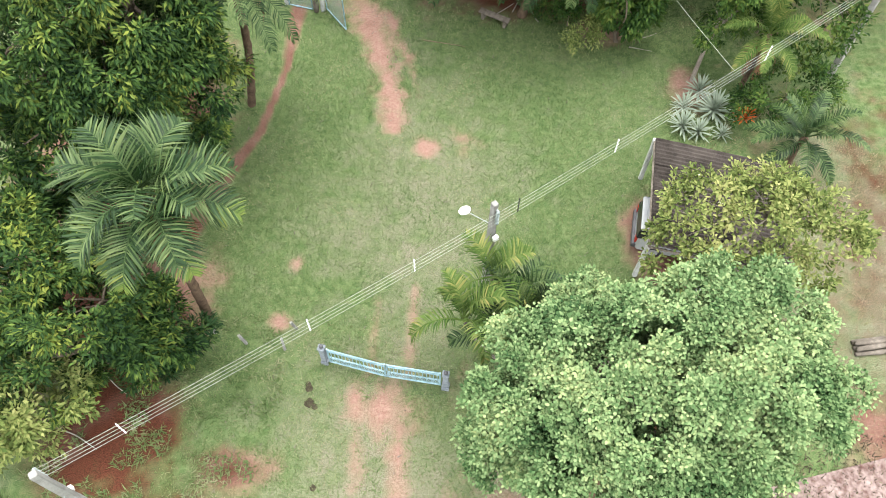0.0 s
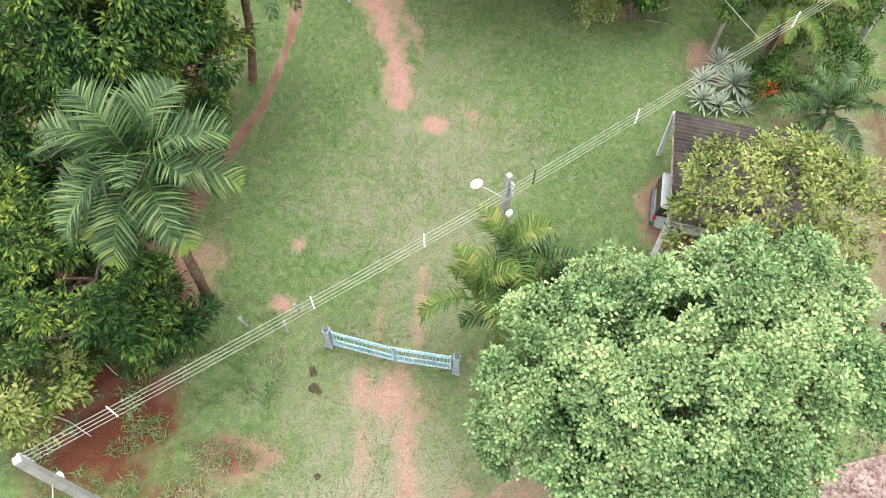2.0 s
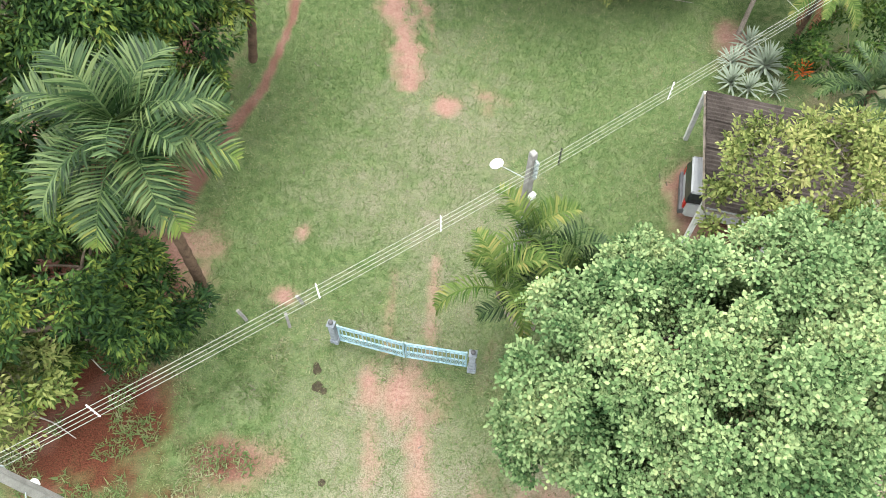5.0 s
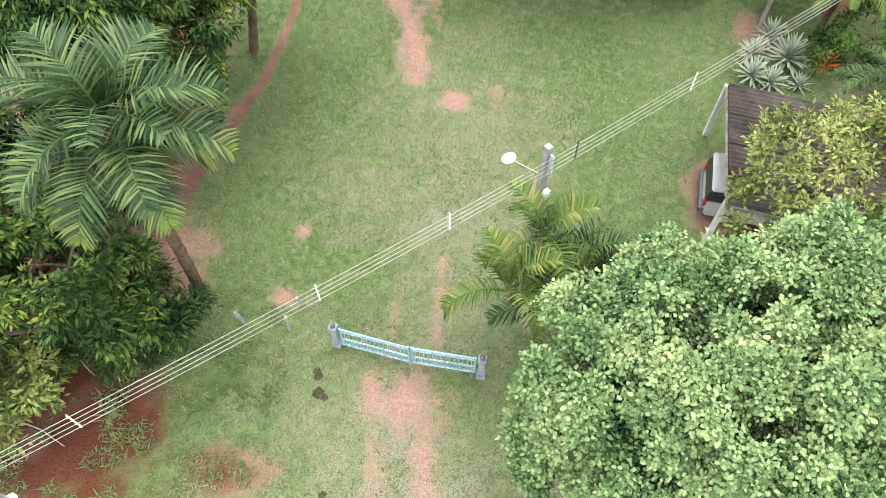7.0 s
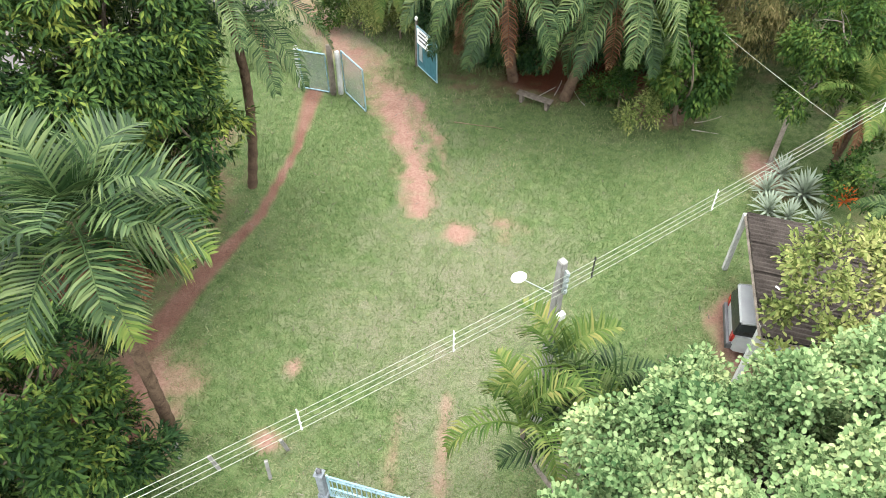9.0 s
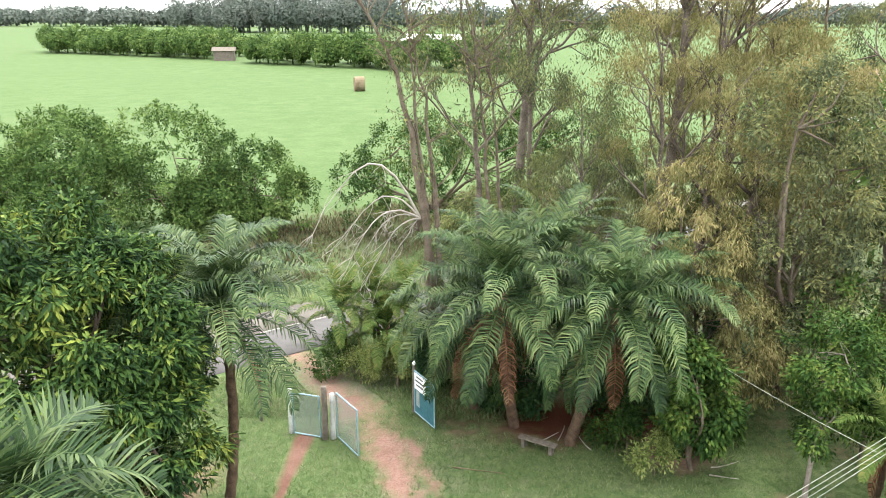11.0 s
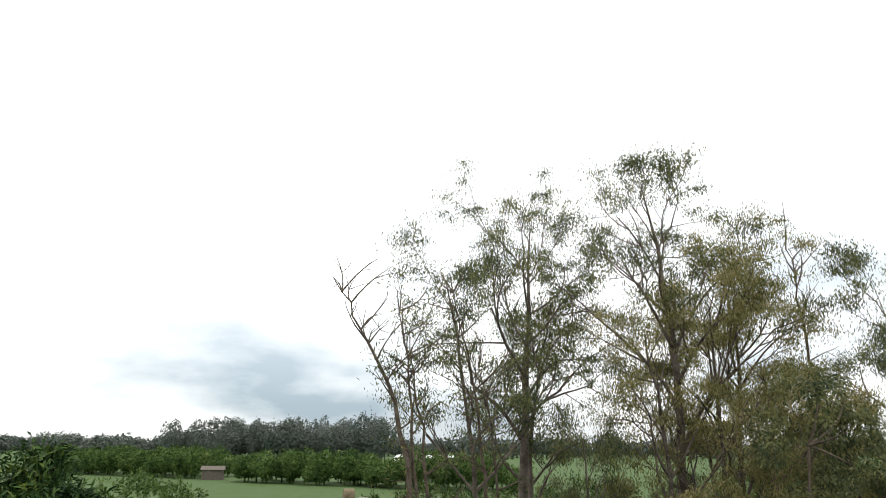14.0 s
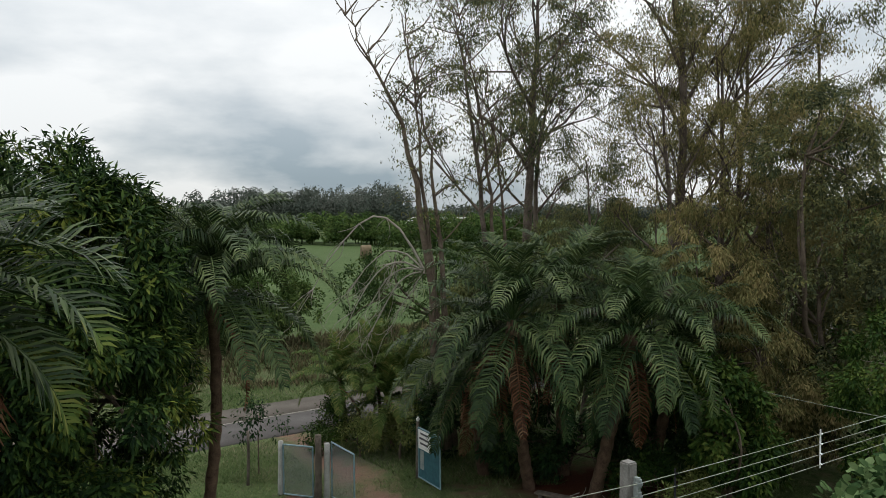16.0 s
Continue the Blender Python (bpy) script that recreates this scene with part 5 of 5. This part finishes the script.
box(bm, -0.75, -0.16, 0.36, 0.75, 0.16, 0.42, 0.012)
part("plank", bm, OLD_WOOD, bench)
for x in (-0.55, 0.55):
    bm = bmesh.new()
    box(bm, x - 0.07, -0.13, -0.05, x + 0.07, 0.13, 0.36, 0.02)
    part("leg", bm, OLD_WOOD, bench)

# sticks, a fallen leaf, scraps
for x, y, turn, ln in [(0.3, 25.0, -12, 1.9), (3.0, 27.2, 40, 1.3), (3.6, 27.6, 70, 1.1), (4.4, 26.9, 110, 1.0), (9.3, 25.6, 20, 1.2), (9.0, 24.8, -15, 1.0), (-10.6, 9.0, -40, 1.3), (-11.3, 7.0, -25, 1.5), (-9.6, 9.6, 15, 1.0)]:
    me = tube_mesh("fallen_branch", [(wander((-ln / 2, 0, 0.03), (ln / 2, 0, 0.05), 7, 0.06), np.linspace(0.028, 0.012, 7))], 6)
    ob = tagged(part("fallen_branch", me, BARK_DEAD if x != 0.3 else STRAW), "dry fallen branch lying on the ground", "branch", "fallen branches")
    ob.matrix_basis = pose(x, y, 0, 0, 0, turn)
for x, y, s in [(-4.05, 8.85, 0.13), (-4.0, 8.35, 0.16), (-3.82, 8.22, 0.11), (-4.1, 9.0, 0.1), (-3.6, 5.6, 0.1)]:
    bm = bmesh.new()
    bmesh.ops.create_icosphere(bm, subdivisions=3, radius=1.0)
    for v in bm.verts:
        k = 1 + 0.35 * noise.noise(v.co * 2.5 + Vector((x * 7, y * 5, 0)))
        v.co = Vector((v.co.x * s * k, v.co.y * s * k, max(-0.01, v.co.z * s * 0.2 * k)))
    ob = tagged(part("dung_heap", bm, DUNG), "small dark heap on the grass", "heap", "dark heaps")
    ob.matrix_basis = pose(x, y, 0)


def rosette(name, x, y, z, r, count, leaf, label, category):
    root = thing(name, pose(x, y, z), label, category)
    n = 6
    V, F = [], []
    t = np.linspace(0, 1, n)
    for i, s in enumerate(t):
        w = 0.048 * r * (0.7 + 1.4 * s) * (1 - s) ** 0.45 + 0.002
        c = np.array([s * r, 0, 0.05 * r * math.sin(s * 3.1)])
        V += [c + (0, -w, 0.25 * w), c + (0, 0, -0.12 * w), c + (0, w, 0.25 * w)]
        if i:
            k = i * 3
            F += [(k - 3, k - 2, k + 1, k), (k - 2, k - 1, k + 2, k + 1)]
    me = quick_mesh("leaf", V, np.array(F), True)
    for i in range(count):
        s = i / count
        ob = part("leaf", me, leaf, root)
        ob.matrix_basis = pose(0, 0, 0.1 + 0.25 * r * (1 - s), 0, -(78 - 84 * s ** 0.75) + random.uniform(-5, 5), i * 137.5) @ Matrix.Scale(random.uniform(0.85, 1.1), 4)


for x, y, r, n in [(11.55, 21.1, 1.0, 46), (10.15, 20.3, 0.72, 38), (10.35, 21.3, 0.72, 36), (10.75, 20.0, 0.66, 34), (11.15, 22.2, 0.75, 34), (11.7, 19.9, 0.5, 26)]:
    rosette("agave", x, y, 0.0, r, n, AGAVE, "grey-green agave rosette with stiff pointed leaves", "agave")
rosette("bromeliad", 12.55, 20.35, 0.5, 0.55, 26, ORANGE, "orange-leaved bromeliad beside the agaves", "bromeliad")

# ---- open car shed ----
shed = thing("car_shed", pose(7.9, 15.6, 0, 0, 0, 10), "open shed with dark corrugated roof on pale posts", "shed")
shed_inv = shed.matrix_basis.inverted()
TL, BL = Vector((8.14, 17.74, 2.49)), Vector((7.23, 12.95, 2.80))
BR = Vector((11.9, 12.1, 2.35))
TR = TL + (BR - BL)


def corrugated(tl, bl, br, waves, amp, thick):
    tr = tl + (br - bl)
    up = (br - bl).cross(tl - bl).normalized()
    rows, cols = waves * 8 + 1, 5
    V = []
    for lift in (0.0, -thick):
        for i in range(rows):
            s = i / (rows - 1)
            for j in range(cols):
                u = j / (cols - 1)
                V.append(tl.lerp(bl, s).lerp(tr.lerp(br, s), u) + up * (amp * math.cos(s * waves * 2 * math.pi) + lift))
    n = rows * cols
    F = []
    for i in range(rows - 1):
        for j in range(cols - 1):
            a = i * cols + j
            F.append((a, a + cols, a + cols + 1, a + 1))
            F.append((n + a, n + a + 1, n + a + cols + 1, n + a + cols))
        F += [(i * cols, n + i * cols, n + (i + 1) * cols, (i + 1) * cols), (i * cols + cols - 1, (i + 1) * cols + cols - 1, n + (i + 1) * cols + cols - 1, n + i * cols + cols - 1)]
    for j in range(cols - 1):
        F += [(j, j + 1, n + j + 1, n + j), ((rows - 1) * cols + j, n + (rows - 1) * cols + j, n + (rows - 1) * cols + j + 1, (rows - 1) * cols + j + 1)]
    return [tuple(v) for v in V], np.array(F)


for i in range(4):
    a, b = i / 4, (i + 1) / 4 + 0.012
    tl, bl = TL.lerp(BL, a), TL.lerp(BL, min(1.0, b))
    v, f = corrugated(tl + Vector((0, 0, 0.012 * (i % 2))), bl + Vector((0, 0, 0.012 * (i % 2))), bl + (BR - BL), 7, 0.04, 0.008)
    ob = part("roof_sheet", quick_mesh("roof_sheet", v, f, True), ROOFING, shed)
    ob.matrix_basis = shed_inv.copy()
for top, fx, fy in [(TL, 0.0, 0.0), (BL, 0.15, 0.4), (TR, -0.2, 0.0), (BR, -0.2, 0.2), (TL.lerp(TR, 0.5), 0, -0.1), (BL.lerp(BR, 0.5), 0, 0.15)]:
    bm = bmesh.new()
    box(bm, top.x + fx - 0.075, top.y + fy - 0.065, -0.1, top.x + fx + 0.075, top.y + fy + 0.065, top.z - 0.06, 0.01)
    ob = part("post", bm, WHITEWASH, shed)
    ob.matrix_basis = shed_inv.copy()
for p, q in ((TL, TR), (BL, BR), (TL, BL), (TR, BR)):
    bm = bmesh.new()
    d = Vector((0, 0, 0.11))
    rod(bm, p - d, q - d, 0.055, 4)
    ob = part("beam", bm, OLD_WOOD, shed)
    ob.matrix_basis = shed_inv.copy()
for k, (s, u) in enumerate([(0.28, 0.35), (0.45, 0.24), (0.2, 0.7), (0.62, 0.12), (0.5, 0.5)]):
    bm = bmesh.new()
    c = TL.lerp(BL, s) + (TR - TL) * u + Vector((0, 0, 0.045))
    box(bm, -0.07, -0.03, -0.006, 0.07, 0.03, 0.012, 0.004)
    ob = tagged(part("roof_scrap", bm, PAINT_WHITE), "pale scrap lying on the shed roof", "scrap", "roof scraps")
    ob.matrix_basis = pose(c.x, c.y, c.z, 0, 0, 40 * k)


# parked car, its tail showing under the roof
def car(m):
    root = thing("car", m, "silver hatchback parked under the shed roof", "car")

    def hull(name, sections, mat, parent=root):
        """A skin over cross sections: x, half width low, half width high, z low, z high."""
        V, F = [], []
        for x, w0, w1, z0, z1 in sections:
            V += [(x, -w0, z0), (x, -w0, z0 + (z1 - z0) * 0.45), (x, -w1, z1), (x, w1, z1), (x, w0, z0 + (z1 - z0) * 0.45), (x, w0, z0)]
        for i in range(len(sections) - 1):
            for j in range(6):
                F.append((i * 6 + j, i * 6 + (j + 1) % 6, i * 6 + 6 + (j + 1) % 6, i * 6 + 6 + j))
        bmh = bmesh.new()
        vs = [bmh.verts.new(v) for v in V]
        for q in F:
            bmh.faces.new([vs[i] for i in q])
        bmh.faces.new(vs[:6][::-1])
        bmh.faces.new(vs[-6:])
        bmesh.ops.recalc_face_normals(bmh, faces=bmh.faces)
        bmesh.ops.bevel(bmh, geom=[e for e in bmh.edges if e.calc_face_angle(0) > 0.5], offset=0.04, segments=2, affect="EDGES")
        return part(name, bmh, mat, parent)
    body = hull("body", [(0.0, 0.74, 0.72, 0.38, 0.92), (0.15, 0.80, 0.76, 0.28, 0.98), (1.2, 0.83, 0.79, 0.24, 0.98), (2.9, 0.83, 0.78, 0.24, 0.96), (3.7, 0.80, 0.70, 0.28, 0.84), (3.95, 0.72, 0.62, 0.38, 0.70)], SILVER)
    cabin = hull("cabin", [(-0.02, 0.76, 0.72, 0.95, 1.02), (0.06, 0.76, 0.70, 0.95, 1.46), (0.8, 0.76, 0.69, 0.95, 1.53), (1.8, 0.76, 0.68, 0.95, 1.53), (2.75, 0.72, 0.62, 0.93, 1.0)], GLASS)
    hull("roof", [(0.04, 0.74, 0.70, 1.46, 1.52), (0.7, 0.74, 0.70, 1.51, 1.57), (1.8, 0.72, 0.67, 1.51, 1.57), (2.05, 0.68, 0.62, 1.44, 1.49)], SILVER)
    part("bumper", box(bmesh.new(), -0.10, -0.78, 0.36, 0.08, 0.78, 0.60, 0.04), GREY_TRIM, root, "grey plastic bumper")
    for y in (-0.66, 0.66):
        part("tail_light", box(bmesh.new(), -0.03, y - 0.09, 0.66, 0.06, y + 0.09, 0.98, 0.02), LAMP_RED, root, "red tail light")
    for x in (0.75, 3.15):
        for y in (-0.74, 0.74):
            wheel = new("wheel")
            wheel.parent = root
            wheel.matrix_basis = pose(x, y, 0.29)
            part("tyre", rod(bmesh.new(), (0, -0.09, 0), (0, 0.09, 0), 0.29, 24), RUBBER, wheel)
            part("rim", rod(bmesh.new(), (0, -0.10, 0), (0, 0.10, 0), 0.18, 16), SILVER, wheel, "grey steel rim")
    return root


car(pose(7.50, 15.10, 0.02, 0, 0, -11))

# ---- buildings far off ----
def house(x, y, z, w, d, h, turn, wall_mat, roof_mat, label, group="", windows=(-0.3, 0.0, 0.3)):
    root = thing("house", pose(x, y, z, 0, 0, turn), label, "house", group)
    part("wall", box(bmesh.new(), -w / 2, -d / 2, -0.3, w / 2, d / 2, h), wall_mat, root)
    bm = bmesh.new()
    e = 0.5
    vs = [bm.verts.new(v) for v in [(-w / 2 - e, -d / 2 - e, h + 0.01), (w / 2 + e, -d / 2 - e, h + 0.01), (w / 2 + e, d / 2 + e, h + 0.01), (-w / 2 - e, d / 2 + e, h + 0.01), (-w / 2 - e, 0, h + d * 0.24), (w / 2 + e, 0, h + d * 0.24)]]
    for q in ((0, 1, 5, 4), (3, 4, 5, 2), (0, 4, 3), (1, 2, 5), (0, 3, 2, 1)):
        bm.faces.new([vs[i] for i in q])
    part("roof", bm, roof_mat, root)
    for k in windows:
        win = part("window", box(bmesh.new(), w * k - 0.5, -d / 2 - 0.04, h * 0.38, w * k + 0.5, -d / 2 + 0.02, h * 0.75), GLASS, root)
    return root


house(-78, 252, 1.0, 6.5, 5.0, 3.2, 12, OLD_WOOD, OLD_WOOD, "old weathered field shed between the orchard rows", windows=())
house(-10, 258, 1.0, 20, 9, 6.0, -25, CONCRETE, PAINT_WHITE, "long white farm building beyond the orchard")
for x, y, tn in [(66, 122, 20), (78, 132, 25), (72, 146, 10), (92, 150, 30), (60, 108, 15)]:
    house(x, y, 0.6, 10, 8, 3.2, tn, BRICK_RED if x % 4 else PAINT_WHITE, BRICK_RED, "low house with reddish tiled roof beyond the trees", "far houses")
bale = thing("hay_ring", pose(-20.7, 152.0, 1.05, 0, 0, 15), "pale round stack standing in the green field", "stack")
bm = bmesh.new()
rod(bm, (-1.0, 0, 1.4), (1.0, 0, 1.4), 1.45, 20)
part("straw_roll", bm, STRAW, bale)
bm = bmesh.new()
rod(bm, (-1.02, 0, 1.3), (1.02, 0, 1.3), 0.7, 14)
part("core", bm, BRICK_RED, bale, "reddish core")

# pale paving at the bare corner, strewn with leaves
PAVING = surface("pale_pink_paving", (0.0651, 0.0327, 0.0269), (0.231, 0.18, 0.166), 0.85, 2.2, 9, 0.3)
bm = bmesh.new()
box(bm, -5.0, -4.0, -0.1, 5.0, 2.2, 0.035, 0.02)
slab = tagged(part("pavement", bm, PAVING), "pale pink paving strewn with fallen leaves", "pavement", kind="structure")
slab.matrix_basis = pose(15.0, 4.6, 0, 0, 0, 14)
blades("paving_litter", 3800, 10.0, 18.0, 1.0, 7.5, lambda x, y: True, 0.11, DUNG, "dark fallen leaves on the paving", "leaf litter")

# weathered logs stacked on the slope
for k, (dx, dz) in enumerate([(0.0, 0.09), (0.22, 0.09), (0.44, 0.09), (0.11, 0.25), (0.33, 0.25)]):
    me = tube_mesh("log", [(wander((-1.3, 0, 0), (1.3, 0, 0), 9, 0.03), np.full(9, 0.09) * RNG.uniform(0.85, 1.1, 9))], 9)
    bm = bmesh.new()
    bm.from_mesh(me)
    bmesh.ops.holes_fill(bm, edges=bm.edges)
    log = tagged(part("log", bm, OLD_WOOD), "weathered grey log stacked on the bare slope", "log", "log stack")
    log.matrix_basis = pose(15.9, 10.5 + dx, dz, 0, 0, 8)
